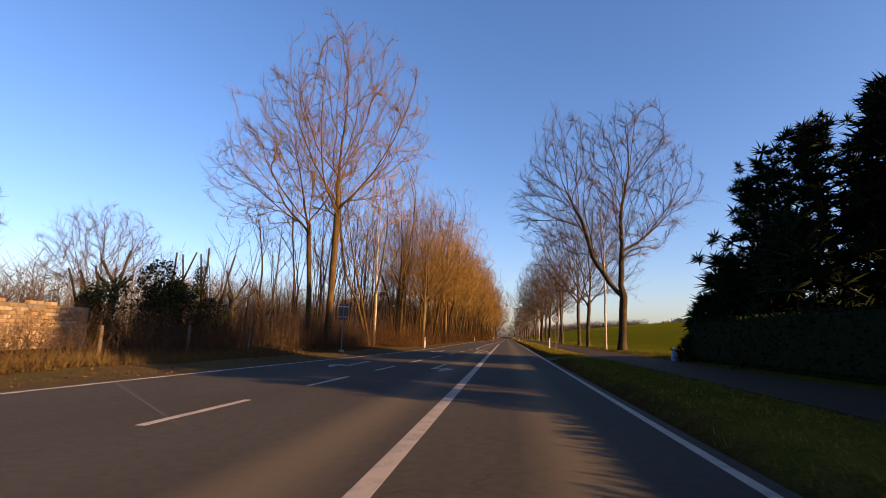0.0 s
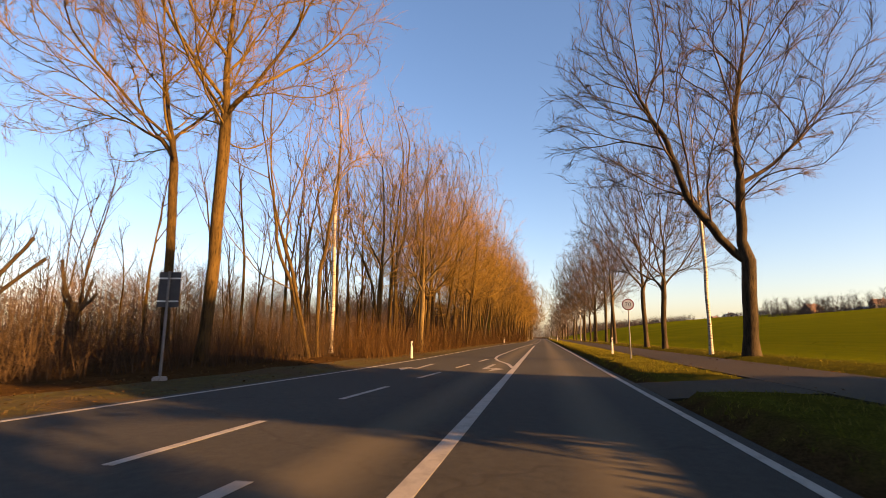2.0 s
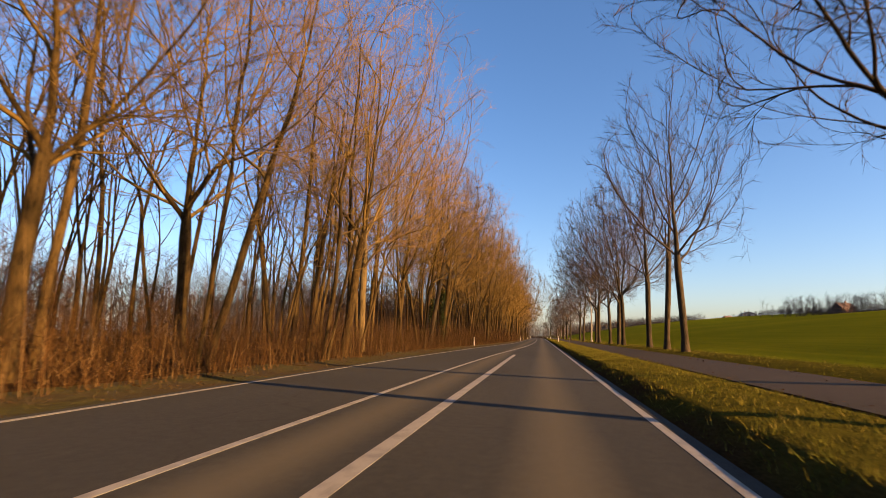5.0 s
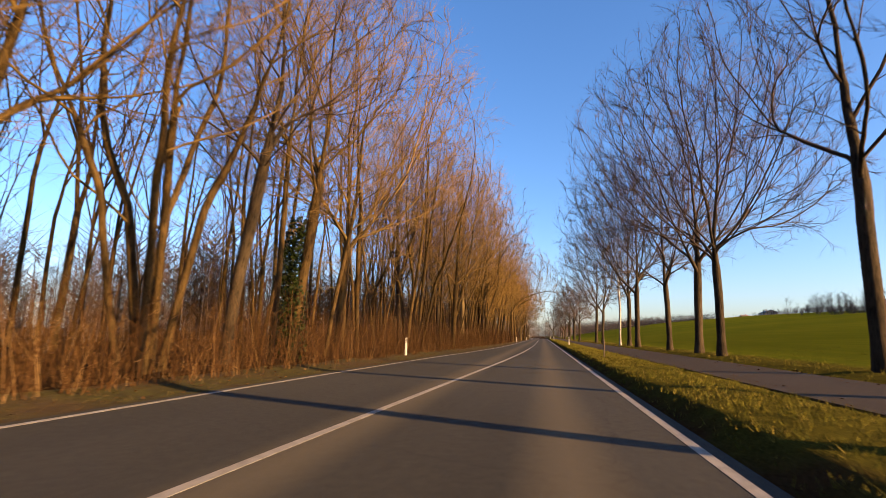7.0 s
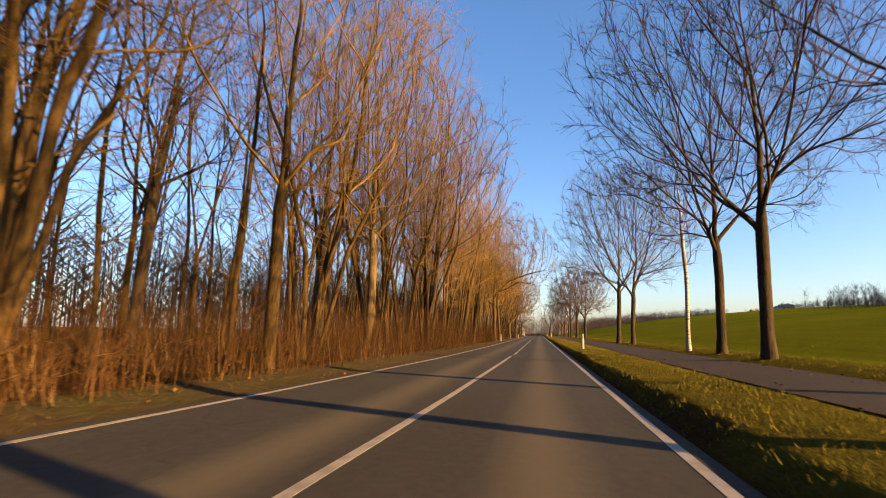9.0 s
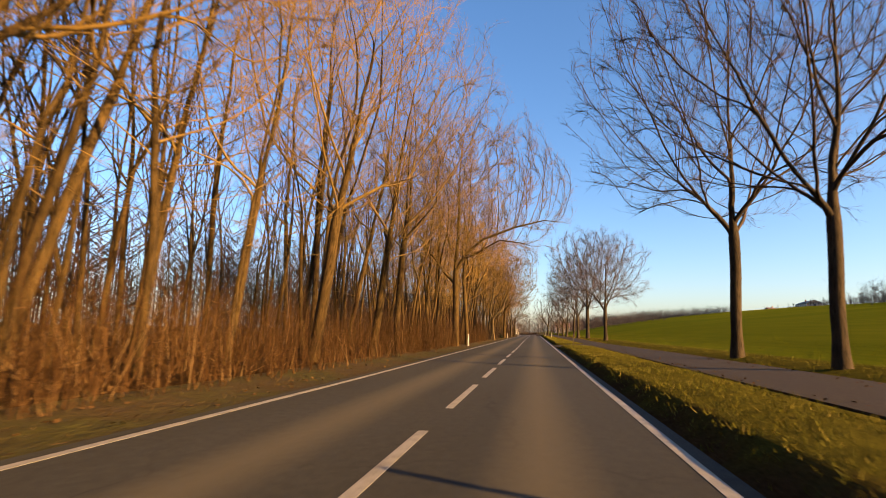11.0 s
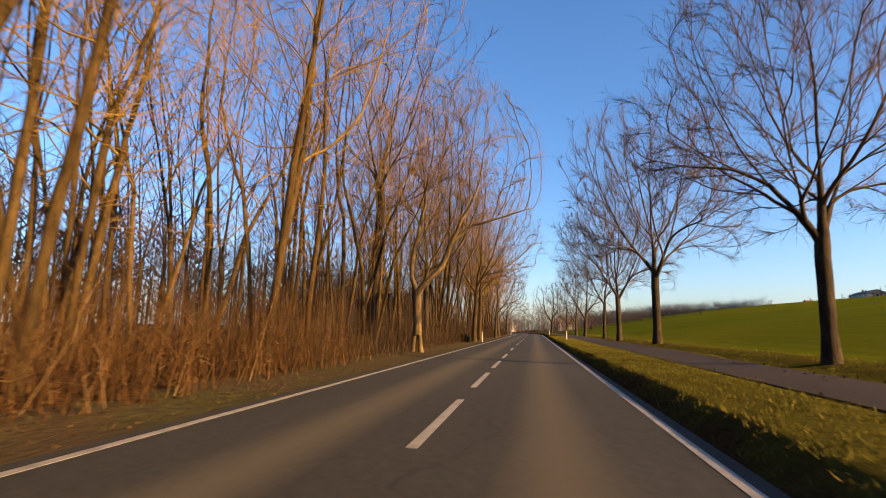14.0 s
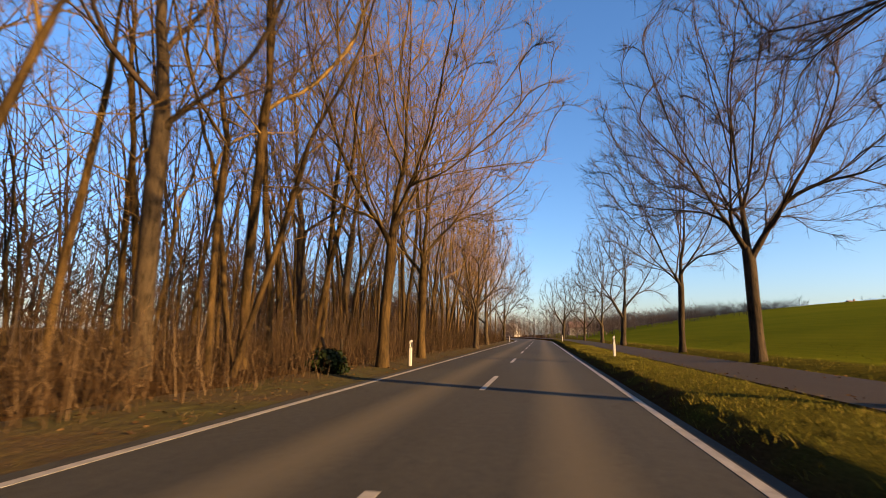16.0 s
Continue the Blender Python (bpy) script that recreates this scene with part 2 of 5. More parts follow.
def verge_material():
    m, nt, bs = nodes_of("dry_verge")
    big, mid, fine = noise_node(nt, 0.45, 4), noise_node(nt, 3.5, 5, 0.7, (1, 0.6, 1)), noise_node(nt, 30, 3)
    green = ramp(nt, mid, [(0.3, (0.014, 0.013, 0.003)), (0.7, (0.055, 0.05, 0.008))])
    brown = ramp(nt, fine, [(0.3, (0.012, 0.007, 0.003)), (0.7, (0.07, 0.042, 0.016))])
    col = mix(nt, ramp(nt, big, [(0.4, (0.2, 0.2, 0.2)), (0.6, (0.85, 0.85, 0.85))]), green, brown)
    nt.links.new(col, bs.inputs["Base Color"])
    bs.inputs["Roughness"].default_value = 0.95
    bs.inputs["Specular IOR Level"].default_value = 0.1
    bump(nt, bs, mid, 0.8, 0.08)
    return m


VERGE = verge_material()
WHITE = plain("white_plastic", (0.3825, 0.3655, 0.3315), (0.51, 0.493, 0.459), 5, 0.5)
BLACK = plain("black_plastic", (0.012, 0.012, 0.013), (0.03, 0.03, 0.03), 6, 0.5)
REFLECTOR = plain("reflector", (0.55, 0.5, 0.42), (0.75, 0.72, 0.62), 20, 0.2)
STEEL = plain("galvanised_steel", (0.3, 0.3, 0.3), (0.48, 0.48, 0.47), 9, 0.45, 0.8)
# SIGN_FACE, POLE and RED are dimmed: shade on the speed sign is in their colours
SIGN_FACE = plain("sign_face", (0.36, 0.4, 0.42), (0.43, 0.47, 0.5), 5, 0.5)
POLE = plain("shaded_pole", (0.06, 0.06, 0.06), (0.11, 0.11, 0.105), 9, 0.7)
RED = plain("red_sheeting", (0.11, 0.0072, 0.0084), (0.154, 0.012, 0.012), 5, 0.45)
SIGN_BACK = plain("sign_back", (0.018, 0.018, 0.02), (0.035, 0.035, 0.038), 6, 0.7)
BLUE = plain("blue_plastic", (0.05, 0.11, 0.2), (0.09, 0.18, 0.3), 6, 0.5)
TAR = plain("tar", (0.006, 0.006, 0.006), (0.014, 0.013, 0.012), 4, 0.95)
BLOCK = varied("wall_blocks", [(0.0, (0.055, 0.036, 0.0221)), (0.6, (0.11, 0.075, 0.04675)), (1.0, (0.264, 0.2, 0.136))], scale=9, relief=0.6, amount=0.35)
MORTAR = plain("mortar", (0.05, 0.042, 0.034), (0.1, 0.086, 0.07), 5, 0.95)
WOOD = plain("grey_wood", (0.035, 0.024, 0.015), (0.075, 0.053, 0.033), 4, 0.9, stretch=(1, 1, 0.1))
PLASTER = plain("pale_plaster", (0.15, 0.14, 0.13), (0.22, 0.205, 0.19), 0.5, 0.9)
BRICKWORK = plain("red_brickwork", (0.1, 0.05, 0.035), (0.16, 0.08, 0.055), 0.8, 0.9)
ROOF = plain("roof_tiles", (0.05, 0.028, 0.022), (0.085, 0.045, 0.036), 0.8, 0.85)
SLATE = plain("dark_roof", (0.05, 0.05, 0.055), (0.09, 0.09, 0.095), 0.8, 0.8)
GLASS = plain("window_glass", (0.02, 0.025, 0.03), (0.04, 0.05, 0.06), 2, 0.15)


# ---- mesh helpers ----
def mesh_of(name, verts, faces, material, smooth=True):
    me = bpy.data.meshes.new(name)
    me.from_pydata(verts, [], faces)
    me.materials.append(material)
    if smooth:
        me.shade_smooth()
    return me


def thing(name, at=(0, 0, 0), turn=0, label="", category="", group="", kind=""):
    ob = new(name)
    ob.empty_display_size = 0.2
    ob.matrix_basis = pose(*at, 0, 0, turn)
    return tagged(ob, label, category, group, kind)


def under(name, me, parent, label=""):
    ob = new(name, me)
    ob.parent = parent
    return tagged(ob, label)


def part(name, bm, material, parent, label="", smooth=False):
    """Links a bmesh as one mesh object under a thing or a part."""
    me = bpy.data.meshes.new(name)
    bm.to_mesh(me)
    bm.free()
    me.materials.append(material)
    if smooth:
        me.shade_smooth()
    return under(name, me, parent, label)


def solid(name, verts, faces, material, label="", category="", kind="", group=""):
    return tagged(new(name, mesh_of(name, verts, faces, material, False)), label, category, group, kind)


def block(size, at=(0, 0, 0), bevel=0.0, turn=(0, 0, 0)):
    bm = bmesh.new()
    bmesh.ops.create_cube(bm, size=1.0, matrix=pose(*at, *turn) @ Matrix.Diagonal((*size, 1)))
    if bevel:
        bmesh.ops.bevel(bm, geom=bm.edges[:], offset=bevel, segments=2, affect="EDGES")
    return bm


def rod(r1, r2, length, at=(0, 0, 0), sides=12, turn=(0, 0, 0)):
    bm = bmesh.new()
    bmesh.ops.create_cone(bm, cap_ends=True, segments=sides, radius1=r1, radius2=r2, depth=length, matrix=pose(*at, *turn) @ pose(0, 0, length / 2))
    return bm


def lerp(table, y):
    return float(np.interp(y, [p[0] for p in table], [p[1] for p in table]))


class Shape:
    """Collects tapered limbs as plain vertices and faces."""

    def __init__(self):
        self.v, self.f = [], []

    def tube(self, pts, radii, sides):
        n0 = len(self.v)
        for i, (p, r) in enumerate(zip(pts, radii)):
            d = (pts[min(i + 1, len(pts) - 1)] - pts[max(i - 1, 0)]).normalized()
            a = d.cross(Vector((0.31, 0.95, 0.05))).normalized()
            b = d.cross(a)
            for k in range(sides):
                w = 2 * math.pi * k / sides
                self.v.append(p + (a * math.cos(w) + b * math.sin(w)) * r)
        for i in range(len(pts) - 1):
            for k in range(sides):
                k2 = (k + 1) % sides
                o = n0 + i * sides
                self.f.append((o + k, o + k2, o + sides + k2, o + sides + k))
        last = n0 + (len(pts) - 1) * sides
        self.f.append(tuple(last + k for k in range(sides)))

    def spike(self, p, tip, r, way=None):
        n0 = len(self.v)
        d = (tip - p).normalized()
        a = d.cross(Vector((0.31, 0.95, 0.05))).normalized() * r
        b = d.cross(a)
        self.v += [p + a, p - a * 0.5 + b * 0.87, p - a * 0.5 - b * 0.87, tip]
        self.f += [(n0, n0 + 1, n0 + 3), (n0 + 1, n0 + 2, n0 + 3), (n0 + 2, n0, n0 + 3)]

    def blade(self, p, tip, r, turn):
        n0 = len(self.v)
        a = Vector((math.cos(turn) * r, math.sin(turn) * r, 0))
        self.v += [p + a, p - a, tip]
        self.f.append((n0, n0 + 1, n0 + 2))

    def leaf(self, p, n, up, size):
        n0 = len(self.v)
        a = n.cross(up).normalized() * size * 0.5
        b = up * size
        self.v += [p, p + a + b * 0.5, p + b, p - a + b * 0.5]
        self.f.append((n0, n0 + 1, n0 + 2, n0 + 3))


# ---- ground, road and path ----
LEFT = [(-60, -11.2), (0, -10.4), (13, -9.8), (23, -9.0), (37, -8.0), (48, -7.65), (64, -7.6), (85, -7.5), (95, -7.2), (106, -6.9), (119, -6.35), (132, -5.5), (148, -4.85), (170, -4.6), (245, -4.7), (420, -4.9)]
RIGHT = 1.74


def far_bend(y):
    """The road swings gently to the left beyond the straight."""
    return 0.0 if y < 330 else -0.0016 * (min(y, 480) - 330) ** 2


def open_way(y):
    """Where the verge gives way to a driveway."""
    return 30.1 < y < 34.6 or 204.6 < y < 211.7


def right_lift(x):
    """Lifts the path and the row of trees on the right to fit the camera's view."""
    return float(np.interp(x, (2.2, 2.5, 3.6, 5.15, 8.3, 9.2, 11), (0.0, 0.16, 0.2, 0.2, 0.3, 0.46, 0.52)))


def rise(x, y):
    """Height of the land: flat by the road; the lifted strip beside it and the field climbing to a crest on the right
    are shaped to fit the camera's view.
    """
    z = -0.05 + (0.2 * min(1, max(0, (x - 1.93) / 3.2)) if x < 5.13 and open_way(y) else right_lift(x))
    if x > 11:
        z += (20.0 + 7.0 * math.exp(-(((y - 445) / 60) ** 2))) * (1 - math.exp(-((x - 11) / 130))) - 0.1
    if 1.95 < x < 5.1 and not open_way(y):
        z += float(np.interp(x, (2.15, 2.5, 3.4, 4.4, 5.1), (0.0, 0.09, 0.09, 0.07, 0.02))) * (1 + 0.6 * noise.noise((x, y * 0.5, 7)))
    edge = lerp(LEFT, y) - 0.4 + far_bend(y)
    if x < edge:
        z += min(0.35, 0.05 * (edge - x)) + 0.12 * (noise.noise((x * 0.35, y * 0.35, 0)) + 0.4) * min(1, (edge - x) / 3)
    if x > 11:
        z += 0.05 * noise.noise((x * 0.2, y * 0.2, 3))
    return z


xs = [-1500, -700, -350, -160, -90, -60, -45, -35, -28, -23, -20, -17.5, -15, -13.5, -12, -11, -10.3, -9.6, -8.9, -8.2, -7.5, -6.8, -6.1, -5.4, -4, -1.5, 1.0, 1.93, 2.1, 2.25, 2.5, 2.8, 3.2, 3.6, 4.1, 4.6, 5.05, 5.15, 8.3, 8.6, 9.2, 10, 11, 12, 14, 17, 22, 30, 40, 55, 75, 100, 140, 190, 260, 360, 520, 800, 1500]
ys = [-300, -120, -60] + [-30 + 2.5 * i for i in range(152)] + [29.9, 30.4, 34.3, 34.8, 204.4, 204.9, 211.4, 211.9, 360, 380, 410, 450, 500, 560, 640, 750, 900, 1200, 1700, 2600]
ys.sort()
gv = [(x, y, rise(x, y)) for y in ys for x in xs]
gf = [(j * len(xs) + i, j * len(xs) + i + 1, (j + 1) * len(xs) + i + 1, (j + 1) * len(xs) + i) for j in range(len(ys) - 1) for i in range(len(xs) - 1)]
ground = tagged(new("ground", mesh_of("ground", gv, gf, GROUND)), "rough grass, leaf litter and a green winter field", "ground", kind="structure")


def ribbon(name, left, right, y0, y1, top, material, step=4.0, deep=0.12, over=0.0, **tags):
    """A slab laid along the road between two edges, each a number or a function of the distance along it; over: how far its right edge lies above its left."""
    n = max(1, round((y1 - y0) / step))
    verts, faces = [], []
    for i in range(n + 1):
        y = y0 + (y1 - y0) * i / n
        a = left(y) if callable(left) else left
        b = right(y) if callable(right) else right
        o = far_bend(y)
        verts += [(a + o, y, top), (b + o, y, top + over), (b + o, y, top + over - deep), (a + o, y, top - deep)]
    for i in range(n):
        p, q = i * 4, i * 4 + 4
        faces += [(p, p + 1, q + 1, q), (p + 1, p + 2, q + 2, q + 1), (p + 2, p + 3, q + 3, q + 2), (p + 3, p, q, q + 3)]
    faces += [(0, 3, 2, 1), (n * 4, n * 4 + 1, n * 4 + 2, n * 4 + 3)]
    return solid(name, verts, faces, material, **tags)


ribbon("road", lambda y: lerp(LEFT, y) - 0.3, RIGHT + 0.26, -60, 620, 0.0, ROAD, 2.5, label="grey-brown asphalt country road with paler wheel tracks", category="road", kind="structure")
PATH_RIGHT = [(-60, 8.15), (188, 8.15), (205, 7.3), (226, 7.3), (248, 8.0), (420, 8.1)]
ribbon("footpath", 5.15, lambda y: lerp(PATH_RIGHT, y), -60, 420, 0.2, PATHWAY, 5, over=0.1, label="asphalt foot and cycle path beside the verge", category="path", kind="structure")
ribbon("driveway", RIGHT + 0.27, 5.14, 30.4, 34.3, 0.004, PATHWAY, 4, over=0.19, label="dark asphalt driveway joining the road", category="driveway", kind="structure")
ribbon("field_entrance", RIGHT + 0.27, 5.14, 204.9, 211.4, 0.004, PATHWAY, 4, over=0.19, label="short asphalt entrance across the verge", category="driveway", kind="structure")

# dry grass strip along the wood
vx, vn = (0.28, 0.7, 1.2, 1.8, 2.5), 190
vv = [(lerp(LEFT, -30 + 2 * j) - o + far_bend(-30 + 2 * j), -30 + 2 * j, rise(lerp(LEFT, -30 + 2 * j) - o + far_bend(-30 + 2 * j), -30 + 2 * j) + (0.02 if o > 0.3 else 0.05)) for j in range(vn) for o in vx]
vf = [(j * 5 + i + 1, j * 5 + i, j * 5 + i + 5, j * 5 + i + 6) for j in range(vn - 1) for i in range(4)]
tagged(new("verge", mesh_of("verge", vv, vf, VERGE)), "dry short grass strip between road and thicket", "verge", kind="structure")

# lane lines
LINE = 0.004
CENTRE = [(-60, -1.78), (94, -1.86)]
SHIFT = [(52, -3.62), (64, -3.6), (79, -3.5), (92, -3.2), (104, -2.7), (118, -2.1), (132, -1.7), (146, -1.5), (158, -1.38)]
MID = [(150, -1.36), (200, -1.34), (245, -1.6), (420, -1.65)]


def stripe(name, table, y0, y1, wide, label):
    ribbon(name, lambda y: lerp(table, y) - wide / 2, lambda y: lerp(table, y) + wide / 2, y0, y1, LINE, PAINT, 3.0, 0.003, label=label, category="road marking", kind="structure", group="lane lines")


stripe("edge_line", [(p[0], p[1]) for p in LEFT], -60, 500, 0.14, "worn white edge line on asphalt")
stripe("edge_line", [(-60, RIGHT)], -60, 500, 0.14, "worn white edge line on asphalt")
stripe("lane_line", CENTRE, -60, 93.5, 0.22, "broad solid white line on asphalt")
stripe("lane_line", SHIFT, 60, 151, 0.14, "solid white line on asphalt")
# the line that closes the turning lane: an S from the broad line to the left
S_CURVE = [(40.5, -1.9), (43.0, -2.15), (45.5, -2.75), (47.5, -3.2), (49.7, -3.5), (53.0, -3.68), (57.0, -3.68), (61.0, -3.62)]
stripe("lane_line", S_CURVE, 40.5, 60, 0.16, "curved white line closing the turning lane")
TURN = [(-20, -5.9), (11, -5.45), (20, -5.15), (27, -4.95), (38, -4.4), (44, -4.1), (49, -3.85)]
for i in range(-4, 7):
    y = 11.6 + 5.72 * i
    stripe("lane_dash", TURN, y, y + 2.85, 0.14, "short white dash between two lanes")
for i in range(14):
    y = 153.6 + 6.05 * i
    stripe("lane_dash", MID, y, y + 4.0, 0.14, "white dash along the middle of the road")
for i in range(13):
    y = 241.4 + 12.1 * i
    stripe("lane_dash", MID, y, y + 4.1, 0.14, "white dash along the middle of the road")


def arrow(at, flip=1, label="worn white turn arrow on asphalt"):
    """A road arrow that bends to one side: long shaft, bend and head."""
    x, y = at
    bm = bmesh.new()
    outlines = [[(-0.09, 2.6), (-0.18, -1.1), (0.0, -1.1), (0.09, 2.6)], [(0.0, -1.1), (0.0, -0.75), (0.3, -0.45), (0.3, -0.95)], [(0.3, -0.1), (0.22, -2.3), (0.72, -0.9)]]
    for shape in outlines:
        f = bm.faces.new([bm.verts.new((px * flip, py, 0)) for px, py in shape])
    ret = bmesh.ops.extrude_face_region(bm, geom=bm.faces[:])
    bmesh.ops.translate(bm, vec=(0, 0, 0.003), verts=[g for g in ret["geom"] if isinstance(g, bmesh.types.BMVert)])
    bmesh.ops.recalc_face_normals(bm, faces=bm.faces[:])
    me = bpy.data.meshes.new("road_arrow")
    bm.to_mesh(me)
    bm.free()
    me.materials.append(FADED)
    ob = new("road_arrow", me)
    ob.matrix_basis = pose(x, y, 0.001)
    return tagged(ob, label, "road marking", "road arrows", "structure")


ribbon("tar_seam", lambda y: -8.6 + (y - 9.4) * -1.05 - 0.03, lambda y: -8.6 + (y - 9.4) * -1.05 + 0.06, 6.0, 10.6, 0.003, TAR, 0.5, 0.002, label="dark tar seam across the asphalt", category="road marking", kind="structure")
for spot in ((-3.35, 20.2), (-2.95, 40.6)):
    arrow(spot)
for spot in ((-7.0, 20.3), (-5.9, 40.2)):
    arrow(spot, -1, "worn white turn arrow in the far lane")


# ---- trees ----
def bend_limb(rng, start, way, length, segs, wiggle, lift):
    pts, d = [start], way.normalized()
    for i in range(segs):
        d = (d + Vector((rng.gauss(0, wiggle), rng.gauss(0, wiggle), rng.gauss(0, wiggle * 0.6) + lift))).normalized()
        pts.append(pts[-1] + d * (length / segs))
    return pts


def side_way(rng, d, angle, turn):
    a = d.cross(Vector((0.2, 0.1, 0.97))) if abs(d.z) < 0.95 else d.cross(Vector((1, 0, 0)))
    a = (Matrix.Rotation(turn, 3, d) @ a.normalized())
    return (d * math.cos(angle) + a * math.sin(angle)).normalized()


def twigs_on(rng, sh, pts, r, length, n, start=0.15):
    """A limb's last order: thin twigs with twiglets on them."""
    seg = len(pts) - 1
    for i in range(n):
        t = start + (1 - start) * (i + rng.random()) / n
        k = min(seg - 1, int(t * seg))
        p = pts[k].lerp(pts[k + 1], t * seg - k)
        d = (pts[k + 1] - pts[k]).normalized()
        w = side_way(rng, d, rng.uniform(0.45, 0.95), rng.uniform(0, 6.28))
        w.z += 0.12
        ln = length * rng.uniform(0.75, 1.45) * (1.1 - 0.5 * t)
        tip = p + w.normalized() * ln
        sh.spike(p, tip, r)
        for _ in range(1):
            q = p.lerp(tip, rng.uniform(0.3, 0.7))
            sh.spike(q, q + side_way(rng, w, rng.uniform(0.4, 0.9), rng.uniform(0, 6.28)) * ln * rng.uniform(0.5, 0.8), r * 0.75)


def branch(rng, sh, start, way, length, r, order, kids, fine, droop=0.03):
    """A limb with its side limbs; order 1 carries twigs alone."""
    sides = 5 if r > 0.06 else 4 if r > 0.035 else 3
    segs = 5 if order >= 3 else 4 if order == 2 else 2
    pts = bend_limb(rng, start, way, length, segs, 0.1 if order > 1 else 0.12, droop)
    sh.tube(pts, [r * (1 - 0.78 * i / segs) for i in range(segs + 1)], sides)
    if order == 1:
        twigs_on(rng, sh, pts, 0.0135, 0.6 + 0.2 * length, fine)
        return
    turn = rng.uniform(0, 6.28)
    for i in range(kids):
        t = 0.2 + 0.78 * (i + rng.random() * 0.7) / kids
        k = min(segs - 1, int(t * segs))
        p = pts[k].lerp(pts[k + 1], t * segs - k)
        d = (pts[k + 1] - pts[k]).normalized()
        turn += 2.4 + rng.uniform(-0.5, 0.5)
        w = side_way(rng, d, rng.uniform(0.5, 0.85), turn)
        w.z += 0.12
        branch(rng, sh, p, w.normalized(), length * rng.uniform(0.42, 0.6) * (1.2 - 0.6 * t), r * 0.42 * (1 - 0.4 * t) + 0.009, order - 1, kids, fine, droop)
    twigs_on(rng, sh, pts[-3:], 0.0135, 0.8, fine, 0.3)


def room(p, w, mid, half):
    """How far a limb may go from p along w before it leaves the crown's round outline."""
    q = Vector(((p.x - mid.x) / half.x, (p.y - mid.y) / half.y, (p.z - mid.z) / half.z))
    v = Vector((w.x / half.x, w.y / half.y, w.z / half.z))
    a, b, c = v.dot(v), q.dot(v), q.dot(q) - 1
    return 0.4 if c > 0 else (-b + math.sqrt(b * b - a * c)) / a


def grow(seed, height, r, fork, leaders, spread, limbs=7, kids=6, fine=6, lean=(0, 0), low=0.16, wide=6.0, angle=0.6):
    """Trunk and crown. The trunk divides at the height 'fork' into leaders, each with limbs all the way up, inside a rounded outline."""
    rng = random.Random(seed)
    trunk, crown = Shape(), Shape()
    n = 7
    pts = bend_limb(rng, Vector((0, 0, -0.25)), Vector((lean[0], lean[1], 1)), fork + 0.25, n, 0.022, 0.02)
    rad = [r * (1.0 - 0.25 * i / n) for i in range(n + 1)]
    rad[0] = r * 1.5
    pts.insert(1, pts[0].lerp(pts[1], 0.4))
    rad.insert(1, r * 1.14)
    trunk.tube(pts, rad, 10)
    top, d0 = pts[-1], (pts[-1] - pts[-2]).normalized()
    mid = Vector((top.x, top.y, fork + (height - fork) * 0.44))
    half = Vector((wide, wide, (height - fork) * 0.58))
    turn = rng.uniform(0, 6.28)
    main = None
    for k in range(leaders):
        turn += 6.28 / max(1, leaders - (leaders > 2)) + rng.uniform(-0.3, 0.3)
        if leaders == 1 or (leaders > 2 and k == 0):
            ang, foot = 0.03, top - d0 * 0.15
        elif leaders == 2:
            ang, foot = radians(spread) * rng.uniform(0.8, 1.15), top - d0 * 0.15
        else:
            t = 0.42 * (k - 1) / (leaders - 1)
            j = int(t * 8)
            foot = main[j].lerp(main[j + 1], t * 8 - j)
            ang = min(0.9, radians(spread) * (1.25 - 0.9 * t)) * rng.uniform(0.85, 1.1)
        w = side_way(rng, d0, ang, turn)
        ln = min(room(foot + w * 0.3, (w + Vector((0, 0, 0.25))).normalized(), mid, half) * rng.uniform(0.92, 1.05), height)
        segs = 8
        lp = bend_limb(rng, foot, w, ln, segs, 0.05, 0.045)
        lr0 = r * 0.75 * (0.5 if leaders > 4 else 0.58 if leaders > 2 else 0.74 if leaders == 2 else 1.0)
        if k == 0:
            main = lp
            lr0 *= 1.25 if leaders > 2 else 1.0
        trunk.tube(lp[:4], [lr0 * (1 - 0.86 * i / segs) for i in range(4)], 7)
        crown.tube(lp[3:], [lr0 * (1 - 0.86 * (i + 3) / segs) for i in range(segs - 2)], 6)
        az = rng.uniform(0, 6.28)
        for i in range(limbs):
            t = low + (0.97 - low) * (i + rng.random() * 0.6) / limbs
            j = min(segs - 1, int(t * segs))
            p = lp[j].lerp(lp[j + 1], t * segs - j)
            d = (lp[j + 1] - lp[j]).normalized()
            az += 2.4 + rng.uniform(-0.4, 0.4)
            bw = side_way(rng, d, angle * rng.uniform(0.75, 1.35), az)
            out = Vector((p.x - top.x, p.y - top.y, 0))
            if out.length > 0.4 and leaders != 2:
                bw = bw + out.normalized() * 0.3
            bw.z += 0.1
            bw.normalize()
            if room(p, bw, mid, half) < 0.5:
                continue
            blen = min(room(p, bw, mid, half) * rng.uniform(0.8, 1.06), (height - fork) * 0.5)
            branch(rng, crown, p, bw, max(0.7, blen), lr0 * 0.42 * (1.1 - 0.7 * t) + 0.018, 2, kids, fine)
        twigs_on(rng, crown, lp[-3:], 0.0135, 0.9, fine)
    return trunk, crown


